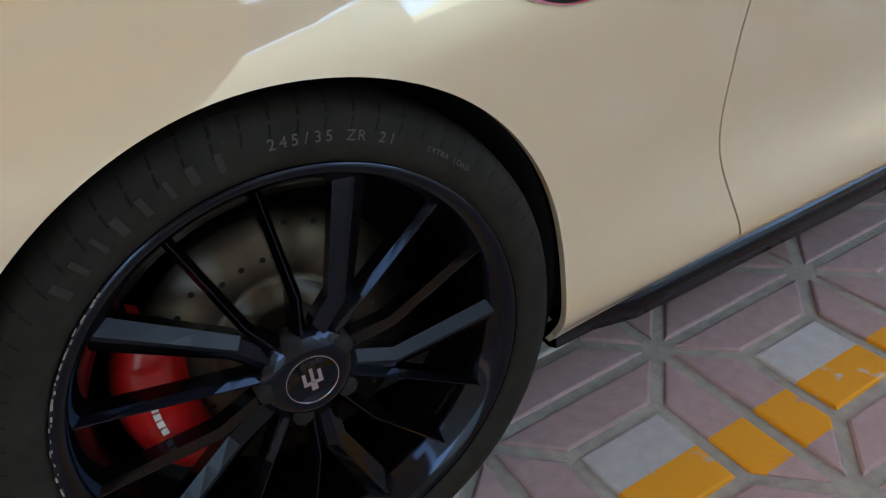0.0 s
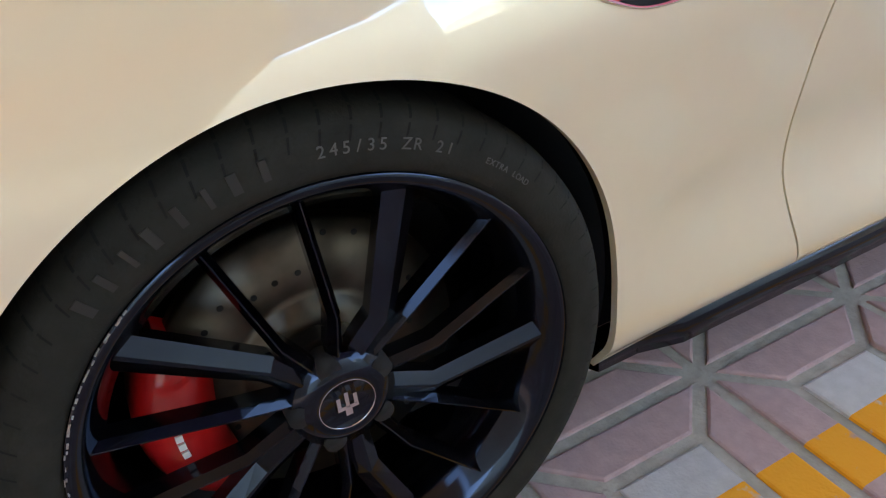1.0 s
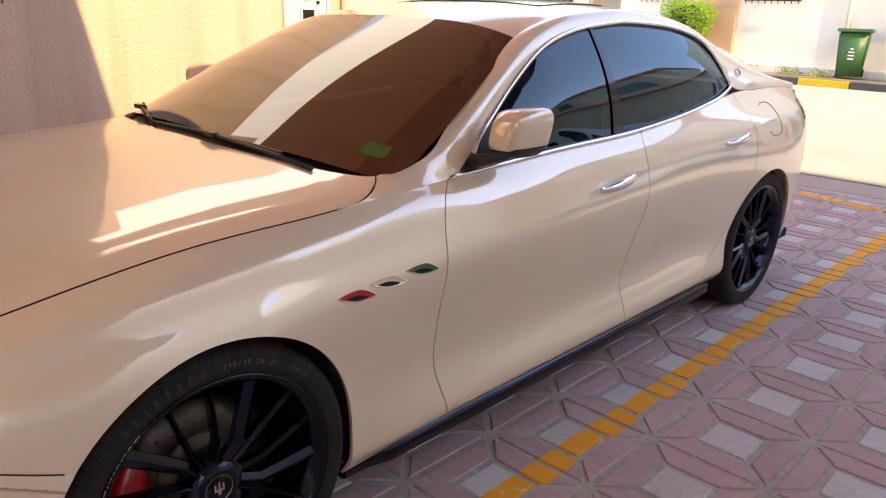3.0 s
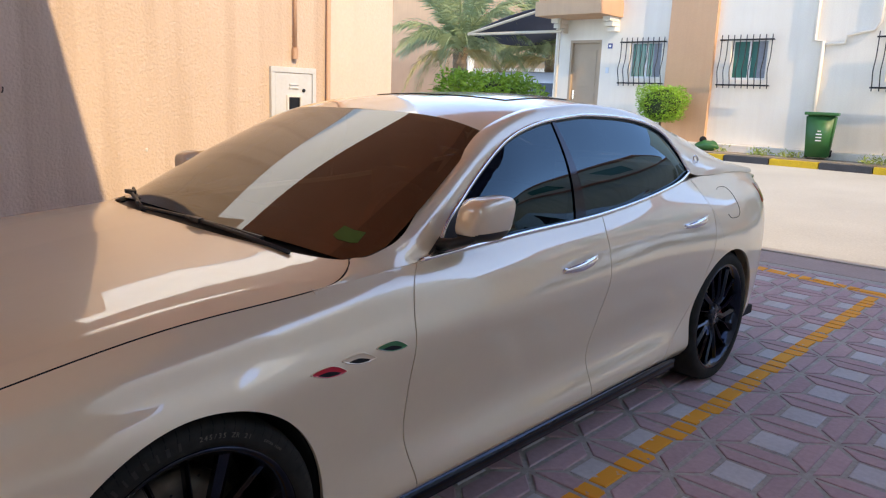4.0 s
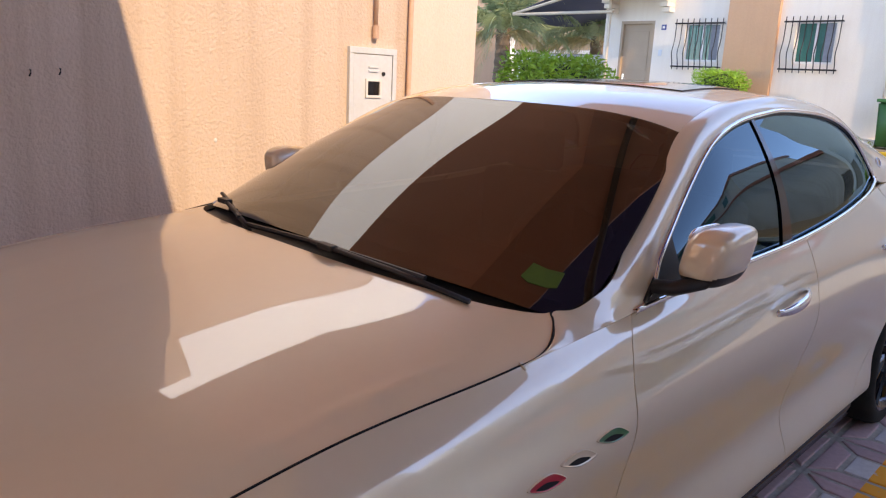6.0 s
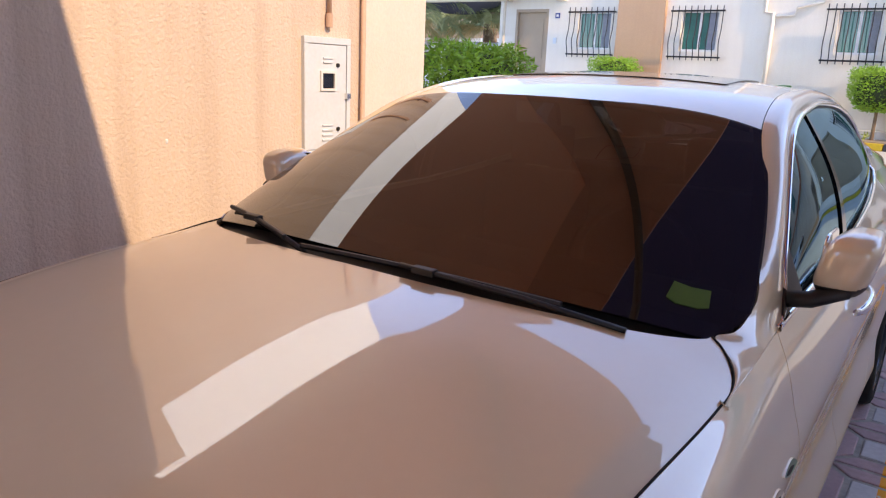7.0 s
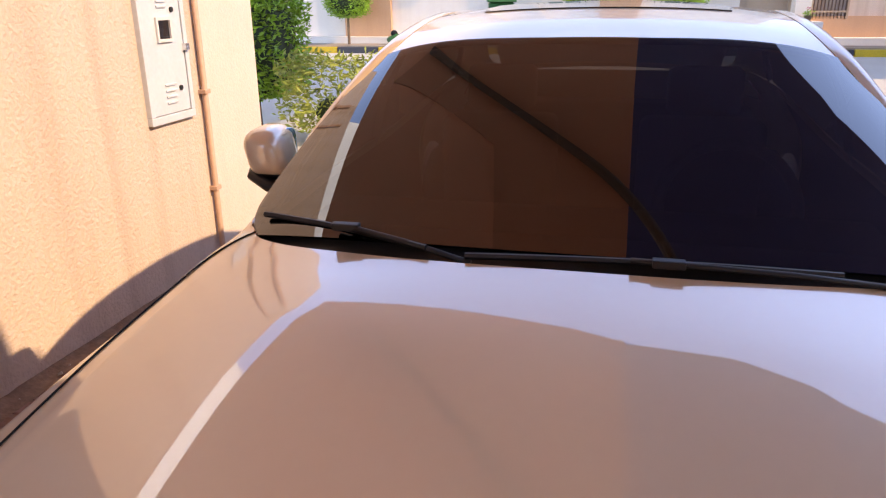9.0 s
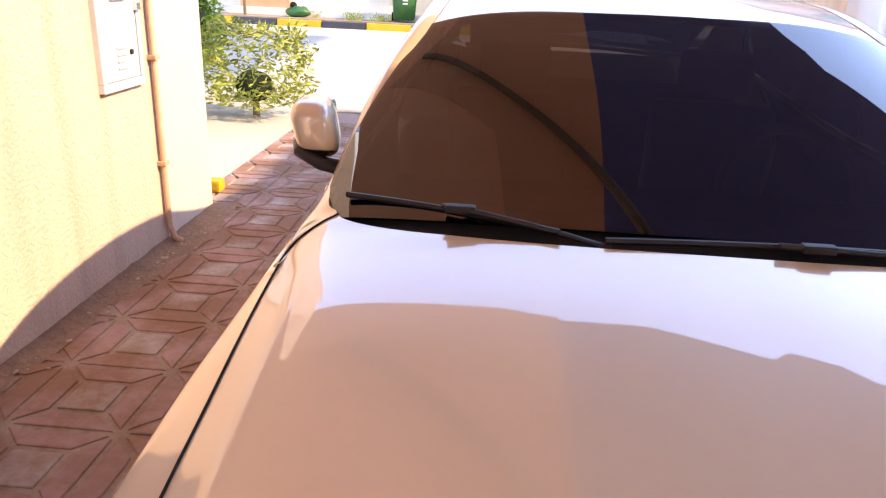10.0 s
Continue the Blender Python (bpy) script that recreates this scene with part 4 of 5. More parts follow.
# house across the street, with openings through its wall
def wall_with_openings(x0, x1, z0, z1, y0, y1, holes, material, name, label):
    """One connected wall of thickness y0 to y1, with openings through it."""
    xs = sorted({x0, x1} | {h[0] for h in holes} | {h[1] for h in holes})
    zs = sorted({z0, z1} | {h[2] for h in holes} | {h[3] for h in holes})
    nz = len(zs)
    vs = [(x, y, z) for y in (y0, y1) for x in xs for z in zs]
    back = len(xs) * nz

    def solid(i, j):
        if not (0 <= i < len(xs) - 1 and 0 <= j < nz - 1):
            return False
        cx, cz = (xs[i] + xs[i + 1]) / 2, (zs[j] + zs[j + 1]) / 2
        return not any(h[0] < cx < h[1] and h[2] < cz < h[3] for h in holes)

    fs = []
    for i in range(len(xs) - 1):
        for j in range(nz - 1):
            if not solid(i, j):
                continue
            a, b, c, d = i * nz + j, (i + 1) * nz + j, (i + 1) * nz + j + 1, i * nz + j + 1
            fs += [(a, b, c, d), (d + back, c + back, b + back, a + back)]
            for di, dj, p, q in ((-1, 0, d, a), (1, 0, b, c), (0, -1, a, b), (0, 1, c, d)):
                if not solid(i + di, j + dj):
                    fs.append((q, p, p + back, q + back))
    return tagged(hang(name, mesh_of(name, vs, fs, material)), label, "wall", kind="structure")


WINDOWS = [(-8.18, -7.22), (-5.34, -4.42), (-1.82, -0.94), (1.04, 1.94)]
wall_with_openings(-10.7, 4.2, 0.1, 7.6, 18.0, 18.35, [(a, b, 2.14, 3.12) for a, b in WINDOWS] + [(-10.16, -9.10, 0.62, 3.20), (2.72, 3.84, 0.88, 3.30)], CREAM, "wall_house", "cream rendered front of the house across the street")
# Dark slab added behind the openings; the rooms' shade put into its colour.
slab("house_room", surface("unlit_room_dark", (0.05, 0.05, 0.05), 0.9), "dark slab standing in for the unlit rooms of the house", "wall", -10.6, 18.75, 0.2, 4.0, 18.9, 4.0)
slab("wall_house_wing", PEACH, "peach rendered lower wing of the house", "wall", 4.2, 18.02, 0.1, 40, 18.35, 5.0)
slab("wing_coping", TILE, "red tiled coping on the lower wing", "roof", 4.2, 17.80, 5.0, 40, 18.5, 5.22)
slab("wing_plinth", ORANGE, "dusky plinth at the foot of the wing", "wall", 4.2, 17.98, 0.1, 40, 18.02, 0.98)
slab("wall_upper_storey", PEACH, "peach upper storey set over the lower wing", "wall", 6.9, 18.2, 5.22, 40, 24, 7.35)
slab("upper_coping", TILE, "red tiled coping on the upper storey", "roof", 6.8, 18.0, 7.35, 40, 24.1, 7.6)
for i, x in enumerate((8.4, 10.6, 13.4)):
    slab("window_%d" % (i + 5), PANE, "dark green upper window in the peach wall", "window", x, 18.12, 5.75, x + .95, 18.21, 6.75)
for i, (a, b) in enumerate(WINDOWS):
    win = tagged(new("window_%d" % (i + 1)), "white-framed sliding window with green panes", "window", "windows of the house", "structure")
    win.location = ((a + b) / 2, 18.1, 2.63)
    w = (b - a) / 2
    bm = bmesh.new()
    for q in ((-w, -.03, -.49, w, .05, -.44), (-w, -.03, .44, w, .05, .49), (-w, -.03, -.44, -w + .05, .05, .44), (w - .05, -.03, -.44, w, .05, .44), (-.03, -.02, -.44, .03, .04, .44)):
        box(bm, *q)
    part("window_frame", bm, WHITE_FRAME, win, "white window frame")
    for c, q in enumerate(((-w + .05, -.03), (.03, w - .05))):
        bm = bmesh.new()
        box(bm, q[0], 0, -.44, q[1], .012, .44)
        part("pane", bm, PANE, win, "green tinted pane")
    bm = bmesh.new()
    k = 14
    for j in range(k):
        x = .20 + (w - .26) * j / k
        box(bm, x, -.012 + .004 * (j % 2), -.43, x + (w - .26) / k, -.006 + .004 * (j % 2), .43)
    part("curtain", bm, CURTAIN, win, "pale curtain behind the pane")
    gr = tagged(new("window_grille"), "black wrought-iron window grille with bellied bars", "grille", "window grilles")
    gx0, gx1 = a - .20, b + .12
    gr.location = ((gx0 + gx1) / 2, 17.98, 2.6)
    h = (gx1 - gx0) / 2
    for z in (-.60, .50):
        bm = bmesh.new()
        rod(bm, (-h - .04, -.13, z), (h + .04, -.13, z), .020, 8)
        part("cross_bar", bm, IRON, gr)
        for sx in (-h, h):
            bm = bmesh.new()
            rod(bm, (sx, -.13, z), (sx, .02, z), .012, 6)
            part("bracket", bm, IRON, gr)
    bar = None
    for j in range(9):
        x = -h + 2 * h * j / 8
        if bar is None:
            path = [(0, -.13 - .10 * math.exp(-((z + .25) / .22) ** 2), z) for z in steps(-.68, .62, 26)]
            vs, fs = tube(path, .012, .012, 6, False, (1, 0, 0))
            bar = mesh_of("bar", vs, fs, IRON, True)
        hang("bar", bar, gr).location = (x, 0, 0)

for nm, x0, x1 in (("pilaster", -7.0, -5.74), ("pilaster", -0.48, 0.54)):
    slab(nm, ORANGE, "orange rendered pilaster on the house front", "pilaster", x0, 17.86, 0.3, x1, 18.0, 7.6)
door = tagged(new("door_1"), "closed brown house door with a lever handle", "door", kind="structure")
door.location = (-9.63, 18.1, 0.62)
bm = bmesh.new()
box(bm, -.46, 0, 0, .46, .05, 2.50)
for z0, z1 in ((.25, 1.05), (1.25, 2.3)):
    box(bm, -.33, -.012, z0, .33, .0, z1, .006)
part("door_leaf", bm, DOORM, door)
bm = bmesh.new()
for q in ((-.53, -.10, 0, -.46, .06, 2.58), (.46, -.10, 0, .53, .06, 2.58), (-.46, -.10, 2.50, .46, .06, 2.58)):
    box(bm, *q)
part("door_frame", bm, DOORM, door)
bm = bmesh.new()
rod(bm, (-.38, -.05, 1.02), (-.26, -.05, 1.02), .012)
box(bm, -.41, -.014, .90, -.36, 0, 1.14)
part("door_handle", bm, SILVER, door, "metal lever handle")
for z, zz in ((0.25, 0.42), (0.42, 0.60)):
    slab("step", CREAM, "pale door step", "step", -10.4, 17.2 + (z - .25) * 1.6, 0.15, -8.9, 18.0, zz)
sw = thing("bell_push", "small pale bell push beside the door", "bell", (-8.86, 17.985, 2.35))
bm = bmesh.new()
box(bm, -.05, 0, -.08, .05, .02, .08, .005)
part("cover", bm, GREY_METAL, sw)
sw = thing("number_plate", "small blue house plate", "plate", (-8.82, 17.985, 3.02))
bm = bmesh.new()
box(bm, -.07, 0, -.07, .07, .02, .07, .004)
pl = part("plate", bm, surface("blue_enamel", (0.02, 0.05, 0.22), 0.4), sw)
bm = bmesh.new()
box(bm, -.035, -.004, -.03, .035, 0, .03)
part("bar", bm, WHITE_FRAME, pl, "plain pale bar")

# porch canopy with red barrel tiles on stepped corbels
porch = thing("porch_canopy", "peach porch canopy with red barrel tiles", "canopy", (-9.55, 17.4, 3.78))
bm = bmesh.new()
box(bm, -1.09, -.62, 0, 1.06, .6, .40, .02)
part("beam", bm, ORANGE, porch, "peach canopy beam")
for sx in (-.86, .86):
    bm = bmesh.new()
    for j in range(3):
        box(bm, sx - .12, .05 + .14 * j, -.12 - .13 * j, sx + .12, .6, -.13 * j)
    part("corbel", bm, CREAM, porch, "stepped cream corbel")
vs, fs = lathe([(.085, 0), (.10, .30)], 8, (0, math.pi))
vs += [(x, y * .82, z * .82) for x, y, z in vs]
tile = mesh_of("tile", vs, fs, TILE, True)
for r in range(3):
    for c in range(11):
        o = hang("tile", tile, porch)
        o.matrix_basis = Matrix.Translation((-.92 + .182 * c, -.50 + .27 * r, .42 + .135 * r)) @ Matrix.Rotation(radians(90), 4, "Z") @ Matrix.Rotation(radians(-26), 4, "Y")
bm = bmesh.new()
box(bm, -1.06, -.5, .40, 1.03, .62, .46)
part("roof_bed", bm, ORANGE, porch)

# wall pipes of the house
def pipe_thing(name, path, r, material, label):
    ob = thing(name, label, "pipe", path[0])
    vs, fs = tube([Vector(p) - Vector(path[0]) for p in path], r, r, 8, False, (0, 1, 0))
    hang("pipe", mesh_of("pipe", vs, fs, material, True), ob)
    return ob


pipe_thing("drain_pipe", [(-3.38, 17.95, 7.5), (-3.38, 17.95, 3.06), (-3.18, 17.95, 3.03), (-3.18, 17.95, 0.7)], .05, CREAM, "cream painted drain pipe on the house wall")
pipe_thing("drain_pipe", [(-2.02, 17.95, 7.5), (-2.06, 17.95, 3.42), (-2.16, 17.95, 3.26), (-2.70, 17.95, 3.16), (-2.72, 17.95, 2.98), (-3.18, 17.95, 2.98)], .035, CREAM, "thin cream drain pipe with bends")

# far kerb, of painted blocks, with a planted strip behind it
kerb = tagged(new("kerb"), "kerb of alternating yellow and black painted blocks", "kerb", kind="structure")
kerb_meshes = []
for m in (KERB_Y, KERB_B):
    bm = bmesh.new()
    box(bm, -.52, 0, 0, .52, .16, .185, .015)
    kerb_meshes.append(part("kerb_block", bm, m, kerb).data)
for o in list(kerb.children):
    bpy.data.objects.remove(o)
for j in range(44):
    hang("kerb_block", kerb_meshes[j % 2], kerb).location = (-24.23 + 1.06 * j, 16.5, 0.15)
slab("planting_strip", SOIL, "dry planting strip along the house", "ground", -26, 16.66, 0.0, 40, 18.0, 0.36)
slab("house_path", CREAM, "pale path at the foot of the house wall", "pavement", -26, 17.55, 0.3, 40, 17.995, 0.52)

# green bin
wb = thing("wheelie_bin", "green plastic wheelie bin against the house wall", "bin", (-2.78, 17.28, 0.37), 12)
vs = [(-.24, -.28, .05), (.24, -.28, .05), (.24, .28, .05), (-.24, .28, .05), (-.30, -.36, .98), (.30, -.36, .98), (.30, .36, .98), (-.30, .36, .98)]
bm = bmesh.new()
for v in vs:
    bm.verts.new(v)
bm.verts.ensure_lookup_table()
for f in ((0, 1, 2, 3), (4, 5, 6, 7), (0, 1, 5, 4), (1, 2, 6, 5), (2, 3, 7, 6), (3, 0, 4, 7)):
    bm.faces.new([bm.verts[i] for i in f])
bmesh.ops.bevel(bm, geom=list(bm.edges), offset=.03, segments=3, affect="EDGES")
part("tub", bm, BIN, wb, "", True)
bm = bmesh.new()
box(bm, -.34, -.41, .98, .34, .38, 1.05, .025, 3)
part("lid", bm, BIN, wb, "", True)
for j in range(4):
    bm = bmesh.new()
    box(bm, -.06 if j else -.035, -.352, .62 - .07 * j, .06 if j else .035, -.346, .645 - .07 * j)
    o = part("print_bar", bm, WHITE_FRAME, wb, "pale printed bar")
    o.location = (0, .022 - .012 * (1 - j) - .01, 0)
for sx in (-.25, .25):
    bm = bmesh.new()
    rod(bm, (sx - .025, .3, .1), (sx + .025, .3, .1), .1, 20)
    part("wheel", bm, LINER, wb, "black bin wheel")
sack = thing("rubbish_sack", "green rubbish sack with a dark knot by the kerb", "sack", (-5.35, 17.2, 0.36))
sack.scale = (.75, .75, .75)
bm = bmesh.new()
bmesh.ops.create_icosphere(bm, subdivisions=3, radius=1.0, matrix=Matrix.Translation((0, 0, .16)) @ Matrix.Diagonal((.42, .25, .18, 1)))
for v in bm.verts:
    v.co += v.co.normalized() * .06 * noise.noise(v.co * 6)
part("bag", bm, BIN, sack, "", True)
bm = bmesh.new()
bmesh.ops.create_icosphere(bm, subdivisions=2, radius=.12, matrix=Matrix.Translation((-.15, 0, .36)))
for v in bm.verts:
    v.co += Vector((0, 0, .06)) * noise.noise(v.co * 9)
part("knot", bm, LINER, sack, "dark knot")


# ---- plants ----
def leaf_cloud(name, points, size, material, parent, seed, label="", upright=0.4):
    """Many small bent leaves at the given points, in one mesh."""
    rng = np.random.default_rng(seed)
    points = np.asarray(points, float)
    n = len(points)
    d = rng.normal(size=(n, 3))
    d[:, 2] = np.abs(d[:, 2]) * upright + d[:, 2] * (1 - upright)
    d /= np.linalg.norm(d, axis=1, keepdims=True)
    side_way = np.cross(d, rng.normal(size=(n, 3)))
    side_way /= np.linalg.norm(side_way, axis=1, keepdims=True)
    nor = np.cross(d, side_way)
    L = (size * rng.uniform(.6, 1.3, n))[:, None]
    v = np.stack([points, points + d * L * .5 + side_way * L * .17 + nor * L * .06, points + d * L, points + d * L * .5 - side_way * L * .17 + nor * L * .06], 1).reshape(-1, 3)
    faces = np.arange(4 * n).reshape(n, 4)
    return hang(name, mesh_of(name, v.tolist(), faces.tolist(), material), parent, label)


def bush(name, label, at, shape_points, size, material, seed, core, trunk=None, kind=""):
    ob = thing(name, label, "bush", at)
    leaf_cloud("foliage", shape_points, size, material, ob, seed)
    # Dark lump puts the shade between the leaves into colour.
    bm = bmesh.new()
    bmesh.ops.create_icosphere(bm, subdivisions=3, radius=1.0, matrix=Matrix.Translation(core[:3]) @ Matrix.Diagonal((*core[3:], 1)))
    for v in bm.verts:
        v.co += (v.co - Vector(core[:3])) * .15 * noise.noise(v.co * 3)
    part("core", bm, CORE_SHADE, ob, "dark lump for the shade inside the leaves", True)
    if trunk:
        bm = bmesh.new()
        rod(bm, (0, 0, 0), (0, 0, trunk), .04, 8, .03)
        part("trunk", bm, BARK, ob)
    return ob


def box_points(n, hx, hy, z0, z1, seed, rounding=0.25):
    rng = np.random.default_rng(seed)
    p = rng.uniform(-1, 1, (n * 3, 3))
    r = (np.abs(p) ** 6).sum(1) ** (1 / 6)
    lump = np.array([0.92 + .14 * noise.noise(Vector(q) * 2.3) for q in p])
    p = p[(r < lump) & (r > .62)][:n]
    return np.c_[p[:, 0] * hx, p[:, 1] * hy, z0 + (p[:, 2] + 1) / 2 * (z1 - z0)]


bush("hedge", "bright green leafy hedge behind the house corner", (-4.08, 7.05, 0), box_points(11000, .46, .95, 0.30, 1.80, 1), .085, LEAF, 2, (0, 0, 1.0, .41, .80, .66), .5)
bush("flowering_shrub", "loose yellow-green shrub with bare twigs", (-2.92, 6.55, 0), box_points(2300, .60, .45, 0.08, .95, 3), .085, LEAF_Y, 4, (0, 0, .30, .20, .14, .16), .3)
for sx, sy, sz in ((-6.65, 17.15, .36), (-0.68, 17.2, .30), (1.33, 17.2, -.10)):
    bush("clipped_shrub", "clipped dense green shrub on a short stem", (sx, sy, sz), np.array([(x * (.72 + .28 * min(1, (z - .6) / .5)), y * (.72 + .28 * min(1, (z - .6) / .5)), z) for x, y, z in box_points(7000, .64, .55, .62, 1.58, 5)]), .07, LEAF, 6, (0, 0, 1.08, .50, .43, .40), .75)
rng = np.random.default_rng(9)
weeds = [(x, 16.95 + .35 * y, .36 + abs(z) * .07) for x, y, z in zip(rng.uniform(-5.2, 0.6, 1500), rng.normal(size=1500) * .5, rng.normal(size=1500)) if math.sin(x * 3.1) + math.sin(x * 7.7 + 1) > .25]
tagged(leaf_cloud("weeds", weeds, .085, LEAF_Y, None, 10, "", 1.0), "low weeds along the kerb", "weeds", kind="stuff")
pl = thing("planter", "terracotta planter with a thin climbing plant", "planter", (0.35, 17.45, 0.52))
bm = bmesh.new()
box(bm, -.75, -.2, 0, .75, .2, .36, .02)
part("trough", bm, TILE, pl, "terracotta trough")
bm = bmesh.new()
for j in range(16):
    x = -.6 + .08 * j
    rod(bm, (x, 0, .3), (x + .25 * math.sin(j * 2.1), .1 * math.cos(j), 1.3 + .9 * abs(math.sin(j * 1.7))), .008, 5, .003)
part("stems", bm, BARK, pl, "bare thin stems")
leaf_cloud("leaves", [(-.6 + 1.2 * rng.random(), .1 * rng.normal(), .5 + 1.6 * rng.random()) for _ in range(160)], .07, LEAF_Y, pl, 12)


def frond_mesh(name, length, droop, material, seed):
    rng = np.random.default_rng(seed)
    vs, fs = [], []
    n = 44
    pts = []
    for i in range(n + 1):
        t = i / n
        pts.append(Vector((length * t * (1 - .18 * t), 0, length * (.55 * t - droop * t * t))))
    for i in range(n):
        b = len(vs)
        w = .018 * (1 - i / n) + .004
        for p in (pts[i], pts[i + 1]):
            vs += [p + Vector((0, w, 0)), p + Vector((0, -w, 0)), p + Vector((0, 0, -w))]
        fs += [(b, b + 1, b + 4, b + 3), (b + 1, b + 2, b + 5, b + 4), (b + 2, b, b + 3, b + 5)]
        t = i / n
        if t < .12:
            continue
        d = (pts[i + 1] - pts[i]).normalized()
        for sd in (1, -1):
            for q in range(2):
                L = .42 * length / 2.4 * math.sin(math.pi * (.12 + .80 * t)) * rng.uniform(.8, 1.15)
                way = (d * .75 + Vector((0, sd * .75, .35 * rng.normal() - .15))).normalized()
                base = pts[i].lerp(pts[i + 1], q / 2)
                b = len(vs)
                vs += [base + d * -.012, base + way * L * .5 + d * .014 + Vector((0, 0, .02)), base + way * L + Vector((0, 0, -.07)), base + way * L * .5 - d * .010]
                fs.append((b, b + 1, b + 2, b + 3))
    return mesh_of(name, vs, fs, material)


FRONDS = [frond_mesh("frond", 2.5, .35, PALM_LEAF, 1), frond_mesh("frond", 2.4, .75, PALM_LEAF, 2), frond_mesh("frond", 2.1, 1.05, PALM_DRY, 3)]


def palm(at, trunk_h, seed, scale=1.0):
    rng = random.Random(seed)
    ob = thing("date_palm", "date palm with grey-green fronds and a rough trunk", "palm", at, seed * 40)
    bm = bmesh.new()
    rings, sides = 22, 14
    prof = []
    for i in range(rings):
        z = trunk_h * i / (rings - 1)
        r = .26 - .05 * i / rings + .035 * (i % 2)
        prof.append([bm.verts.new(((r + .03 * rng.random()) * math.cos(2 * math.pi * (j + .5 * (i % 2)) / sides), (r + .03 * rng.random()) * math.sin(2 * math.pi * (j + .5 * (i % 2)) / sides), z)) for j in range(sides)])
    for i in range(rings - 1):
        for j in range(sides):
            bm.faces.new((prof[i][j], prof[i][(j + 1) % sides], prof[i + 1][(j + 1) % sides], prof[i + 1][j]))
    bm.faces.new(prof[-1])
    part("trunk", bm, BARK, ob)
    for j in range(46):
        t = j / 46
        me = FRONDS[0] if t < .38 else FRONDS[1] if t < .82 else FRONDS[2]
        o = hang("frond", me, ob)
        lift = 52 - 62 * t + rng.uniform(-8, 8)
        o.matrix_basis = Matrix.Translation((0, 0, trunk_h - .05 - .25 * t)) @ Matrix.Rotation(j * 2.4 + rng.uniform(-.2, .2), 4, "Z") @ Matrix.Rotation(radians(-lift), 4, "Y") @ Matrix.Scale(scale * rng.uniform(.85, 1.1), 4)
    return ob


palm((-15.1, 18.6, 0.17), 2.95, 1, 1.35)
palm((-13.6, 22.0, 0.17), 2.9, 2, 1.35)

# shade sail and a parked van under it
shade = thing("carport", "dark blue fabric carport on a pale frame", "carport", (-12.0, 18.6, 0.17))
FABRIC = surface("blue_grey_fabric", (0.06, 0.07, 0.11), 0.8, 0, 0.1)
FRAMEM = surface("cream_steel", (0.62, 0.52, 0.40), 0.5, 0.2, 0.06)
sheet("canopy", np.array([[(-1.7 + 3.6 * u, -1.2 + 4.2 * w, 3.22 + .75 * math.sin(math.pi * (.5 * u + .02)) - .18 * math.sin(math.pi * w)) for w in steps(0, 1, 12)] for u in steps(0, 1, 14)]), FABRIC, shade, "dark blue shade fabric", 0.02)
for nm, a, b in (("beam", (-1.7, -1.2, 3.24), (1.9, -1.2, 3.24)), ("rafter", (-1.7, -1.2, 3.26), (1.9, -1.2, 4.02)), ("beam", (-1.7, 3.0, 3.24), (1.9, 3.0, 3.24)), ("post", (1.75, -1.1, 0), (1.75, -1.1, 3.9)), ("post", (1.75, 2.9, 0), (1.75, 2.9, 3.9))):
    bm = bmesh.new()
    rod(bm, a, b, .045, 10)
    part(nm, bm, FRAMEM, shade, "pale steel tube")
VAN = surface("silver_van_paint", (0.80, 0.81, 0.83), 0.3, 0.2, 0.03, coat=1.0)
van = thing("van", "silver white van parked under the shade", "car", (-12.3, 19.4, 0.17), 8)
bm = bmesh.new()
sec = [(-.88, .35), (-.92, .7), (-.90, 1.15), (-.78, 1.85), (-.62, 2.10), (0, 2.18), (.62, 2.10), (.78, 1.85), (.90, 1.15), (.92, .7), (.88, .35)]
cols = [[bm.verts.new((y0, x * sc, z * (1 - .0) if z < 1.2 else 1.2 + (z - 1.2) * hz)) for x, z in sec] for y0, sc, hz in ((-2.1, .90, .90), (-2.0, .98, 1.0), (-.8, 1, 1), (.6, 1, 1), (1.4, .98, .95), (2.3, .95, .15), (2.5, .9, .05))]
for a, b in zip(cols, cols[1:]):
    for j in range(len(sec) - 1):
        bm.faces.new((a[j], a[j + 1], b[j + 1], b[j]))
bm.faces.new(cols[0])
bm.faces.new(cols[-1])
part("body", bm, VAN, van, "", True)
for x0, x1 in ((-1.85, -.95), (-.85, .15), (.25, 1.1)):
    for sy in (-1, 1):
        pts = [(x0, sy * .90, 1.25), (x1, sy * .90, 1.25), (x1 - .04, sy * .815, 1.80), (x0 + .04, sy * .815, 1.80)]
        pts += [(x, y + sy * .014, z) for x, y, z in pts]
        hang("side_window", mesh_of("side_window", pts, [(0, 1, 2, 3), (7, 6, 5, 4), (0, 4, 5, 1), (1, 5, 6, 2), (2, 6, 7, 3), (3, 7, 4, 0)], BLACK_GLOSS), van, "black van window")
bm = bmesh.new()
box(bm, -2.16, -.70, 1.35, -2.06, .70, 1.9, .03)
part("rear_window", bm, BLACK_GLOSS, van, "black van rear window")
bm = bmesh.new()
box(bm, -2.12, -.28, 2.02, -2.0, .28, 2.08, .01)
part("brake_light", bm, TAIL, van, "red high brake light")
for x in (-1.4, 1.6):
    for sy in (-1, 1):
        bm = bmesh.new()
        rod(bm, (x, sy * .72, .36), (x, sy * .94, .36), .36, 28)
        part("wheel", bm, RUBBER, van, "black van wheel", True)

kerb_van = copy_thing(van, pose(9.1, 15.45, 0.165, 0, 0, 0))
tagged(kerb_van, "silver white van parked along the far kerb", "car")

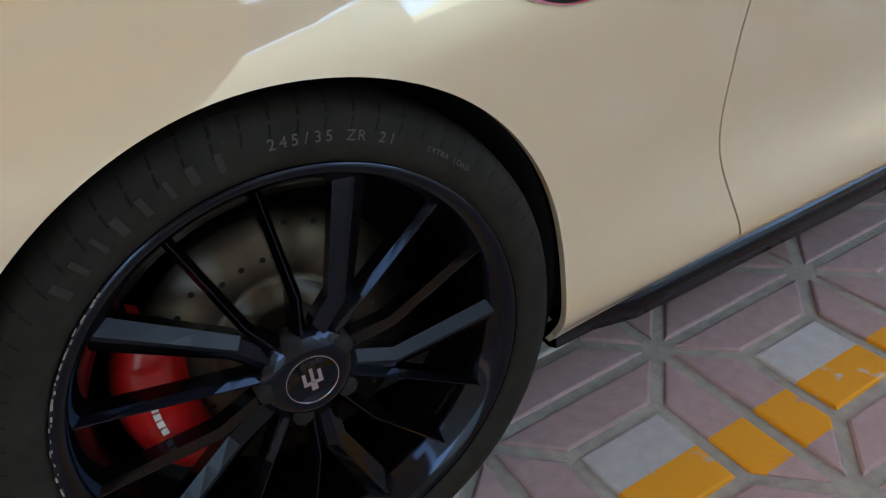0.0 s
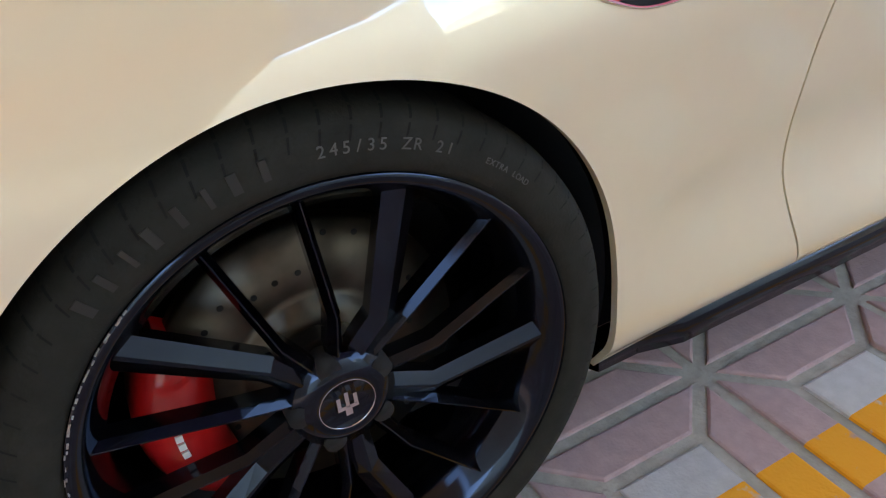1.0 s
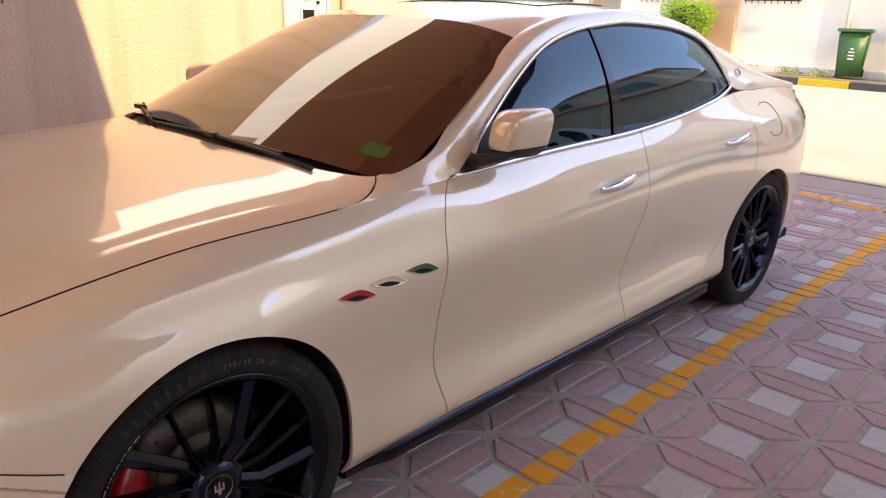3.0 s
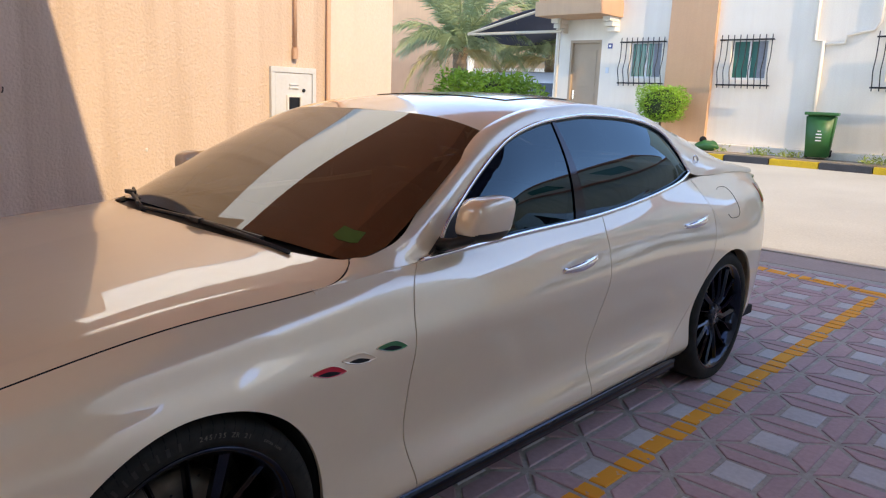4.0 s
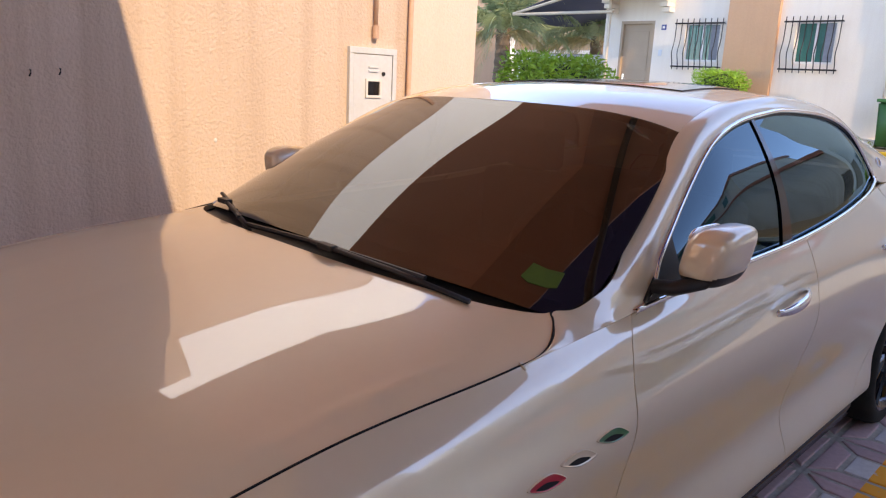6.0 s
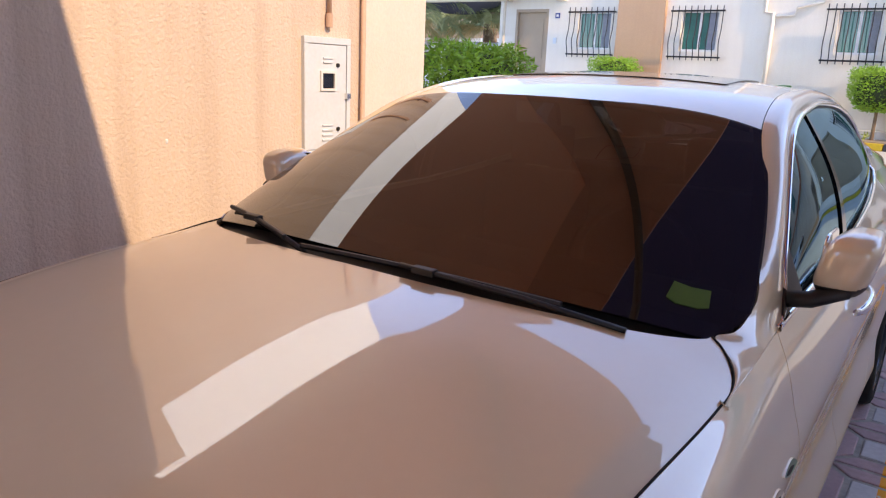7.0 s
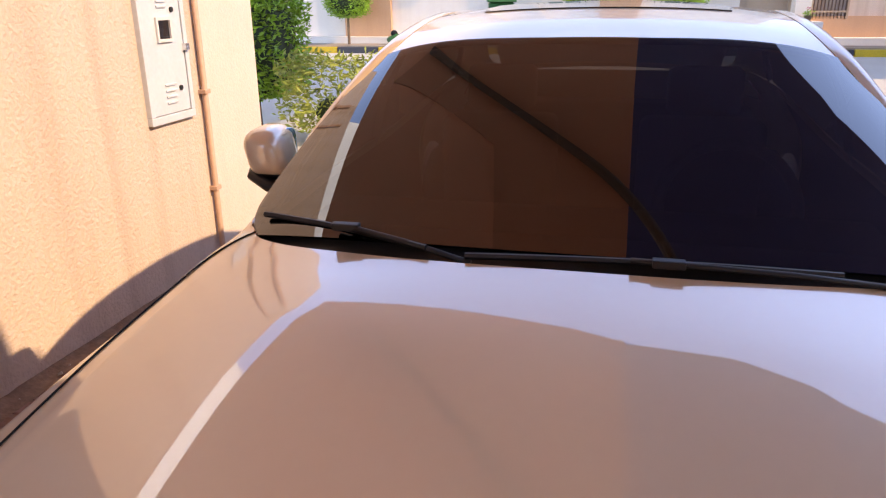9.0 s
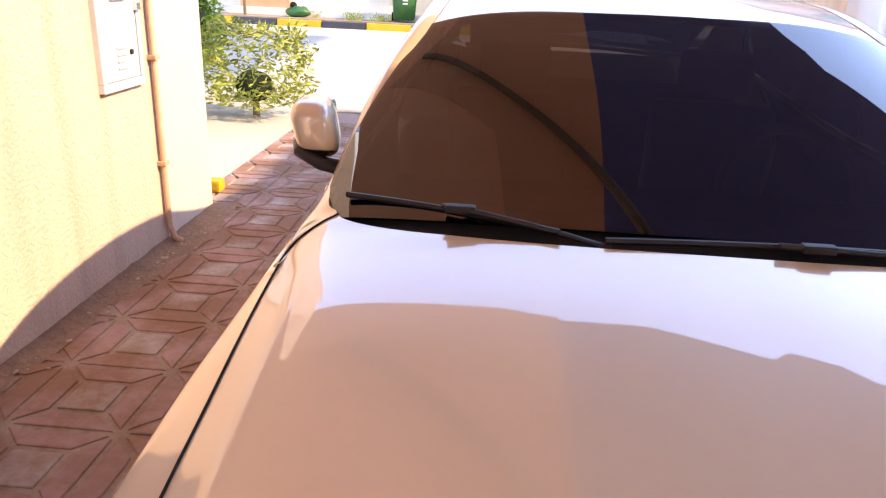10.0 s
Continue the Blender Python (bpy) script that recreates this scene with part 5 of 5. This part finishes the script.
# houses closing the street behind the palms
slab("wall_far", CREAM, "pale boundary wall at the end of the street", "wall", -60, 30, 0.1, -10.7, 30.4, 3.0)
slab("wall_far_house", ORANGE, "peach house at the end of the street", "wall", -60, 34, 0.1, -20.6, 40, 8.6)
slab("wall_far_tower", ORANGE, "peach house rising behind the palms", "wall", -15.6, 34, 0.1, -9, 40, 8.2)
slab("wall_far_side", ORANGE, "peach garden wall with a pale post", "wall", -30, 24, 0.1, -19.5, 24.4, 3.0)
slab("post", CREAM, "pale square garden gate post", "post", -19.6, 23.7, 0.1, -19.2, 24.1, 3.2, kind="")
slab("wall_north_west", PEACH, "peach house behind the hedge", "wall", -60, 9.5, 0.1, -16, 10.0, 6.0)

# gate and parked car further along the street
gate = thing("louvre_gate", "brown barred metal gate in the peach wall", "gate", (4.66, 18.01, 0.92))
bm = bmesh.new()
for q in ((-.40, -.04, 0, -.36, .0, 2.1), (.36, -.04, 0, .40, .0, 2.1), (-.36, -.04, 2.05, .36, .0, 2.1), (-.36, -.04, .14, .36, .0, .18)):
    box(bm, *q)
part("gate_frame", bm, DOORM, gate)
GATE = surface("dark_brown_gate_paint", (0.10, 0.055, 0.035), 0.6, 0, 0.15)
for j in range(10):
    bm = bmesh.new()
    box(bm, -.35 + .075 * j, -.03, .0, -.325 + .075 * j, -.005, 2.05)
    part("slat", bm, GATE, gate)

# ---- on the near wall: meter box and pipes ----
mb = thing("meter_box", "pale grey metal meter box set in the wall", "meter box", (-2.2, 2.472, 1.243))
bm = bmesh.new()
for q in ((-.01, -.197, -.358, .028, .197, -.318), (-.01, -.197, .318, .028, .197, .358), (-.01, -.197, -.318, .028, -.165, .318), (-.01, .165, -.318, .028, .197, .318)):
    box(bm, *q, .004)
part("frame", bm, GREY_METAL, mb)
bm = bmesh.new()
box(bm, -.01, -.161, -.314, .022, .161, .314, .003)
dr = part("door", bm, GREY_METAL, mb)
for z in (.235, .21, -.17, -.20, -.23, -.26):
    bm = bmesh.new()
    box(bm, .020, -.04 if z > 0 else -.045, z - .005, .030, .04 if z > 0 else .045, z + .005, .003)
    part("louvre", bm, GREY_METAL, dr, "pressed louvre")
bm = bmesh.new()
for q in ((.02, -.065, .04, .034, .065, .055), (.02, -.065, .145, .034, .065, .16), (.02, -.065, .055, .034, -.05, .145), (.02, .05, .055, .034, .065, .145)):
    box(bm, *q)
fr = part("window_frame", bm, WHITE_FRAME, dr, "pale frame of the meter window")
bm = bmesh.new()
box(bm, .019, -.05, .055, .0235, .05, .145)
part("meter_window", bm, BLACK_GLOSS, dr, "black meter window")
for y, z in ((.085, .195), (.09, -.195)):
    bm = bmesh.new()
    rod(bm, (.02, y, z), (.031, y, z), .013, 14)
    part("lock", bm, BLACK_TRIM, dr, "dark round lock")
bm = bmesh.new()
box(bm, .02, .15, -.01, .045, .185, .025, .004)
part("latch", bm, SILVER, dr, "small metal latch")
PIPE = surface("peach_painted_pipe", (0.58, 0.38, 0.28), 0.6, 0, 0.12, 8)
p1 = pipe_thing("conduit", [(-2.178, 2.485, 2.48), (-2.178, 2.485, 1.72)], .014, PIPE, "thin peach painted conduit above the meter box")
bm = bmesh.new()
rod(bm, (0, 0, -.82), (0, 0, -.74), .022, 12)
part("gland", bm, PIPE, p1)
p2 = pipe_thing("wall_pipe", [(-2.175, 2.785, 2.48), (-2.175, 2.785, 0.10), (-2.15, 2.785, 0.03), (-2.11, 2.785, 0.012)], .017, PIPE, "peach painted pipe down the wall to the floor")
for z in (1.0, 2.2, .45):
    bm = bmesh.new()
    box(bm, -.03, -.028, z - 2.48 - .012, .021, .028, z - 2.48 + .012, .004)
    part("clip", bm, PIPE, p2, "pipe clip")
slab("kerb_end", KERB_Y, "small yellow painted kerb stone at the house corner", "kerb", -2.44, 3.74, 0, -2.26, 3.86, .08, kind="", bevel=.02)


# second entrance: panelled door, column, steps, pot and lattice below the last window
door = tagged(new("door_2"), "closed tan panelled house door beside a white column", "door", kind="structure")
door.location = (3.28, 18.12, 0.88)
bm = bmesh.new()
box(bm, -.50, 0, 0, .50, .05, 2.36)
for x0, x1 in ((-.40, -.06), (.06, .40)):
    for z0, z1 in ((.18, .80), (.95, 1.55), (1.68, 2.22)):
        box(bm, x0, -.016, z0, x1, .0, z1, .008)
part("door_leaf", bm, DOORM, door)
bm = bmesh.new()
for q in ((-.56, -.10, 0, -.50, .06, 2.42), (.50, -.10, 0, .56, .06, 2.42), (-.50, -.10, 2.36, .50, .06, 2.42)):
    box(bm, *q)
part("door_frame", bm, DOORM, door)
bm = bmesh.new()
rod(bm, (.42, -.05, 1.12), (.32, -.05, 1.12), .012)
box(bm, .38, -.014, 1.0, .43, 0, 1.26)
part("door_handle", bm, SILVER, door, "metal lever handle")
slab("column", CREAM, "white rendered column beside the second door", "column", 3.86, 17.62, 0.3, 4.19, 17.995, 5.0)
for x0, y0, z0, z1 in ((3.0, 17.25, .60, .88), (2.9, 16.95, .36, .62)):
    slab("step", CREAM, "pale step before the second door", "step", x0, y0, z0, x0 + 1.4, 17.99, z1, bevel=.01)
pot = thing("flower_pot", "small dark flower pot with a red flower on the step", "pot", (4.10, 17.42, 0.88))
vs, fs = lathe([(.0, 0), (.06, 0), (.085, .12), (.09, .13), (.075, .13), (.0, .11)], 18)
hang("pot", mesh_of("pot", [(b, c, x) for x, b, c in vs], fs, BARK, True), pot)
leaf_cloud("leaves", [(.05 * rng.normal(), .05 * rng.normal(), .12 + .10 * rng.random()) for _ in range(90)], .07, LEAF, pot, 21)
leaf_cloud("petals", [(.03 * rng.normal(), .03 * rng.normal(), .26 + .03 * rng.random()) for _ in range(16)], .05, RED, pot, 22, "red flower petals")
lat = thing("lattice", "green wooden lattice below the window", "lattice", (1.48, 17.96, 1.58))
LATTICE = surface("green_lattice_paint", (0.02, 0.16, 0.10), 0.6, 0, 0.1)
bm = bmesh.new()
for q in ((-.60, -.02, 0, .60, .02, .04), (-.60, -.02, .42, .60, .02, .46), (-.60, -.02, .04, -.56, .02, .42), (.56, -.02, .04, .60, .02, .42)):
    box(bm, *q)
part("frame", bm, LATTICE, lat)
for d in (1, -1):
    for j in range(-3, 11):
        x0 = -.56 + .11 * j
        a, b = (x0, 0.04), (x0 + .38, .42)
        ta, tb = max(0, (-.56 - x0) / .38), min(1, (.56 - x0) / .38)
        if tb <= ta:
            continue
        bm = bmesh.new()
        rod(bm, (d * (x0 + .38 * ta), -.006 * d, .04 + .38 * ta), (d * (x0 + .38 * tb), -.006 * d, .04 + .38 * tb), .008, 4)
        part("slat", bm, LATTICE, lat)

# marks on the near wall, and rubble at its foot
for y, z in ((.44, 1.37), (.57, 1.38)):
    hook = thing("wall_hook", "small rusty hook in the peach wall", "hook", (-2.2, y, z))
    vs, fs = tube([(0, 0, .012), (.012, .0, .010), (.018, -.003, -.004), (.010, -.007, -.018)], .004, .004, 6)
    hang("bent_nail", mesh_of("bent_nail", vs, fs, IRON, True), hook)
chip = thing("paint_chip", "pale chip in the peach wall render", "chip", (-2.2, 1.36, 1.03))
bm = bmesh.new()
bmesh.ops.create_icosphere(bm, subdivisions=2, radius=1, matrix=Matrix.Diagonal((.004, .010, .013, 1)))
part("chip_face", bm, WHITE_FRAME, chip, "", True)
rr = random.Random(5)
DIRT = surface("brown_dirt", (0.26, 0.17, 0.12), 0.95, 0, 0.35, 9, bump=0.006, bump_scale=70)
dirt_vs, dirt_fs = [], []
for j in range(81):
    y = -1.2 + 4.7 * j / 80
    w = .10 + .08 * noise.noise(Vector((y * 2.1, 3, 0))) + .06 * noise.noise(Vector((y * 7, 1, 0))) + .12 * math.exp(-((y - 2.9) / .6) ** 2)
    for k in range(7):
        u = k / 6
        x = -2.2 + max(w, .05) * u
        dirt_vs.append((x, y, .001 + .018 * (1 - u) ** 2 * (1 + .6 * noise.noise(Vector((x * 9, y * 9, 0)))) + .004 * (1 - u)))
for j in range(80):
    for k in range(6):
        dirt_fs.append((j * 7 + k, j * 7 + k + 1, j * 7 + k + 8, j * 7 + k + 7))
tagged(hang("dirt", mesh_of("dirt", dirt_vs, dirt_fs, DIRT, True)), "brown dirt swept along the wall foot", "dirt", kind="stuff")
RUBBLE = surface("pale_rubble", (0.52, 0.46, 0.40), 0.95, 0, 0.2, 20, random_tint=0.5)
vs, fs = [], []
for j in range(150):
    y = rr.uniform(-.4, 3.4) if j % 2 else rr.gauss(2.8, .22)
    x, r = -2.19 + abs(rr.gauss(0, .07)), rr.uniform(.004, .016) * (1.5 if j % 9 == 0 else 1)
    b = len(vs)
    vs += [(x + r * rr.uniform(.6, 1.3) * cx, y + r * rr.uniform(.6, 1.4) * cy, .004 + r * cz * rr.uniform(.5, 1)) for cx, cy, cz in ((1, 0, 0), (0, 1, 0), (-1, 0, 0), (0, -1, 0), (0.2, 0.1, .8))]
    fs += [(b, b + 1, b + 4), (b + 1, b + 2, b + 4), (b + 2, b + 3, b + 4), (b + 3, b, b + 4)]
tagged(hang("rubble", mesh_of("rubble", vs, fs, RUBBLE)), "pale crumbs of render along the wall foot", "rubble", kind="stuff")


def soiled_shaded(m):
    """Brown trodden dirt, with shade painted in, in ragged patches along the house wall, over the material's own
    colour.
    """
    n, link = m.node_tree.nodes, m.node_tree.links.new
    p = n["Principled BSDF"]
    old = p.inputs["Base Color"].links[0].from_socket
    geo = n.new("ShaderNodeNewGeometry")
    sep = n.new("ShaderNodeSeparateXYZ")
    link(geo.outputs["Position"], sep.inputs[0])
    # Grows towards the wall: dirt and the shaded strip's darkness in one colour.
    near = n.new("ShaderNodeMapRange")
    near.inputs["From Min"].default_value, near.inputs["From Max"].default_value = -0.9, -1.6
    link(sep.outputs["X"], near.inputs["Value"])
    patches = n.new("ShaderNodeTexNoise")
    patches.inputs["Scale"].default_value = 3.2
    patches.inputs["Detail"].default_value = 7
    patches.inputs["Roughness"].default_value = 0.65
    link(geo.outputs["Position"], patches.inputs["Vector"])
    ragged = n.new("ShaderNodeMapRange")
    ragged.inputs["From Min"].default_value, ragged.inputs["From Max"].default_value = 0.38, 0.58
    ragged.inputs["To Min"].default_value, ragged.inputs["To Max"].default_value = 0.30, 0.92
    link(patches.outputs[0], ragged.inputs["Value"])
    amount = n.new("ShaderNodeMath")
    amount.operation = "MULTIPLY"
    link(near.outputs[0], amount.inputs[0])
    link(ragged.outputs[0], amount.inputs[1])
    soil_shade = n.new("ShaderNodeMix")
    soil_shade.data_type = "RGBA"
    soil_shade.inputs["B"].default_value = (0.24, 0.125, 0.075, 1)
    link(amount.outputs[0], soil_shade.inputs["Factor"])
    link(old, soil_shade.inputs["A"])
    link(soil_shade.outputs["Result"], p.inputs["Base Color"])
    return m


# ---- paving: star pattern of grey squares and purple trapezoids, last in the file ----
def paver_material(name, base, tint):
    """Worn paver with a painted bay line across it."""
    m = surface(name, base, 0.82, 0, 0.22, 3.0, bump=0.0016, bump_scale=150, random_tint=tint)
    t = m.node_tree
    n, link = t.nodes, t.links.new
    p = n["Principled BSDF"]
    old = p.inputs["Base Color"].links[0].from_socket
    geo = n.new("ShaderNodeNewGeometry")
    sep = n.new("ShaderNodeSeparateXYZ")
    link(geo.outputs["Position"], sep.inputs[0])

    def band(axis, mid, half):
        c = n.new("ShaderNodeMath")
        c.operation = "COMPARE"
        c.inputs[1].default_value, c.inputs[2].default_value = mid, half
        link(axis, c.inputs[0])
        return c.outputs[0]

    def both(a, b, how):
        c = n.new("ShaderNodeMath")
        c.operation = how
        link(a, c.inputs[0])
        link(b, c.inputs[1])
        return c.outputs[0]

    tilt = n.new("ShaderNodeMath")
    tilt.operation = "MULTIPLY_ADD"
    tilt.inputs[1].default_value = 0.17
    link(sep.outputs["X"], tilt.inputs[0])
    link(sep.outputs["Y"], tilt.inputs[2])
    line = both(band(sep.outputs["X"], 1.079, 0.050), band(sep.outputs["Y"], -1.2, 6.95), "MULTIPLY")
    cross = both(band(tilt.outputs[0], 6.06, 0.072), band(sep.outputs["X"], 0.0, 5.0), "MULTIPLY")
    mask = both(line, cross, "MAXIMUM")
    wear = n.new("ShaderNodeTexNoise")
    wear.inputs["Scale"].default_value = 22
    wear.inputs["Detail"].default_value = 8
    link(geo.outputs["Position"], wear.inputs["Vector"])
    r = n.new("ShaderNodeMapRange")
    r.inputs["From Min"].default_value, r.inputs["From Max"].default_value = 0.30, 0.38
    link(wear.outputs[0], r.inputs["Value"])
    mask = both(mask, r.outputs[0], "MULTIPLY")
    mix = n.new("ShaderNodeMix")
    mix.data_type = "RGBA"
    mix.inputs["B"].default_value = (0.95, 0.36, 0.03, 1)
    link(mask, mix.inputs["Factor"])
    link(old, mix.inputs["A"])
    link(mix.outputs["Result"], p.inputs["Base Color"])
    return m


PURPLE = soiled_shaded(paver_material("purple_paver", (0.480, 0.315, 0.322), 0.35))
GREY = soiled_shaded(paver_material("grey_paver", (0.515, 0.495, 0.50), 0.35))
soiled_shaded(MORTAR)
PITCH, D, X0, Y0, JOINT = 0.401, 0.106, 0.822, 0.653, 0.011
FLOOR = slab("floor", MORTAR, "paved parking bay of purple and grey star-pattern pavers", "floor", -2.2, -9.0, -0.08, 8.0, 6.4, -0.006)
slab("pavement", surface("pink_pavers", (0.42, 0.30, 0.26), 0.85, 0, 0.15, 2, bump=0.002, bump_scale=60), "pink paved strip between bay and street", "pavement", -2.2, 6.4, -0.08, 20, 6.95, -0.003)
slab("bay_kerb", surface("worn_kerb", (0.40, 0.36, 0.31), 0.9, 0, 0.2, 3), "low worn kerb along the street", "kerb", -2.2, 6.95, -0.08, 20, 7.1, 0.012)


def shrink(poly, by):
    """A convex polygon moved inwards, with its vertices in order."""
    c = sum((Vector(p) for p in poly), Vector((0, 0))) / len(poly)
    k, out = len(poly), []
    lines = []
    for i in range(k):
        a, b = Vector(poly[i]), Vector(poly[(i + 1) % k])
        d = (b - a).normalized()
        nn = Vector((-d.y, d.x))
        if nn.dot(c - a) < 0:
            nn = -nn
        lines.append((a + nn * by, d))
    for i in range(k):
        (p, d), (q, e) = lines[i - 1], lines[i]
        det = d.x * e.y - d.y * e.x
        s = ((q - p).x * e.y - (q - p).y * e.x) / det
        out.append(p + d * s)
    return out


def paver_shape(poly, rng=None):
    a, b, c = shrink(poly, JOINT), shrink(poly, JOINT + .002), shrink(poly, JOINT + .006)
    k = len(poly)
    vs = [(p.x, p.y, -.008) for p in a] + [(p.x, p.y, -.002) for p in b] + [(p.x, p.y, 0.0) for p in c]
    fs = [tuple(range(2 * k, 3 * k))] + [(r * k + i, r * k + (i + 1) % k, (r + 1) * k + (i + 1) % k, (r + 1) * k + i) for r in (0, 1) for i in range(k)]
    return vs, fs


P = PITCH
SHAPES = [
    ([(D, D), (P - D, D), (P - D, P - D), (D, P - D)], 1),
    ([(0, 0), (P, 0), (P - D, D), (D, D)], 0),
    ([(0, P), (D, P - D), (P - D, P - D), (P, P)], 0),
    ([(0, 0), (D, D), (D, P - D), (0, P)], 0),
    ([(P, 0), (P, P), (P - D, P - D), (P - D, D)], 0),
]
MESHES = []
for poly, grey in SHAPES:
    vs, fs = paver_shape(poly)
    MESHES.append(mesh_of("paver", vs, fs, GREY if grey else PURPLE))
rest = {0: ([], []), 1: ([], [])}
rng = random.Random(4)
for i in range(-8, 18):
    for j in range(-24, 15):
        x, y = X0 + i * P, Y0 + j * P
        if x < -2.65 or x + P > 8.0 or y + P > 6.4:
            continue
        near = 0 <= i <= 4 and -2 <= j <= 9
        for (poly, grey), me in zip(SHAPES, MESHES):
            lift = rng.uniform(-.0012, .0012)
            if near:
                hang("paver", me, FLOOR).matrix_basis = Matrix.Translation((x, y, lift)) @ Matrix.Rotation(rng.uniform(-.003, .003), 4, "X")
            else:
                vs, fs = rest[grey]
                b = len(vs)
                vs += [(v.co.x + x, v.co.y + y, v.co.z + lift) for v in me.vertices]
                fs += [tuple(b + k for k in p.vertices) for p in me.polygons]
for grey, (vs, fs) in rest.items():
    o = hang("paver_field", mesh_of("paver_field", vs, fs, GREY if grey else PURPLE), FLOOR, "grey square pavers" if grey else "purple pavers")
    tagged(o, kind="stuff")
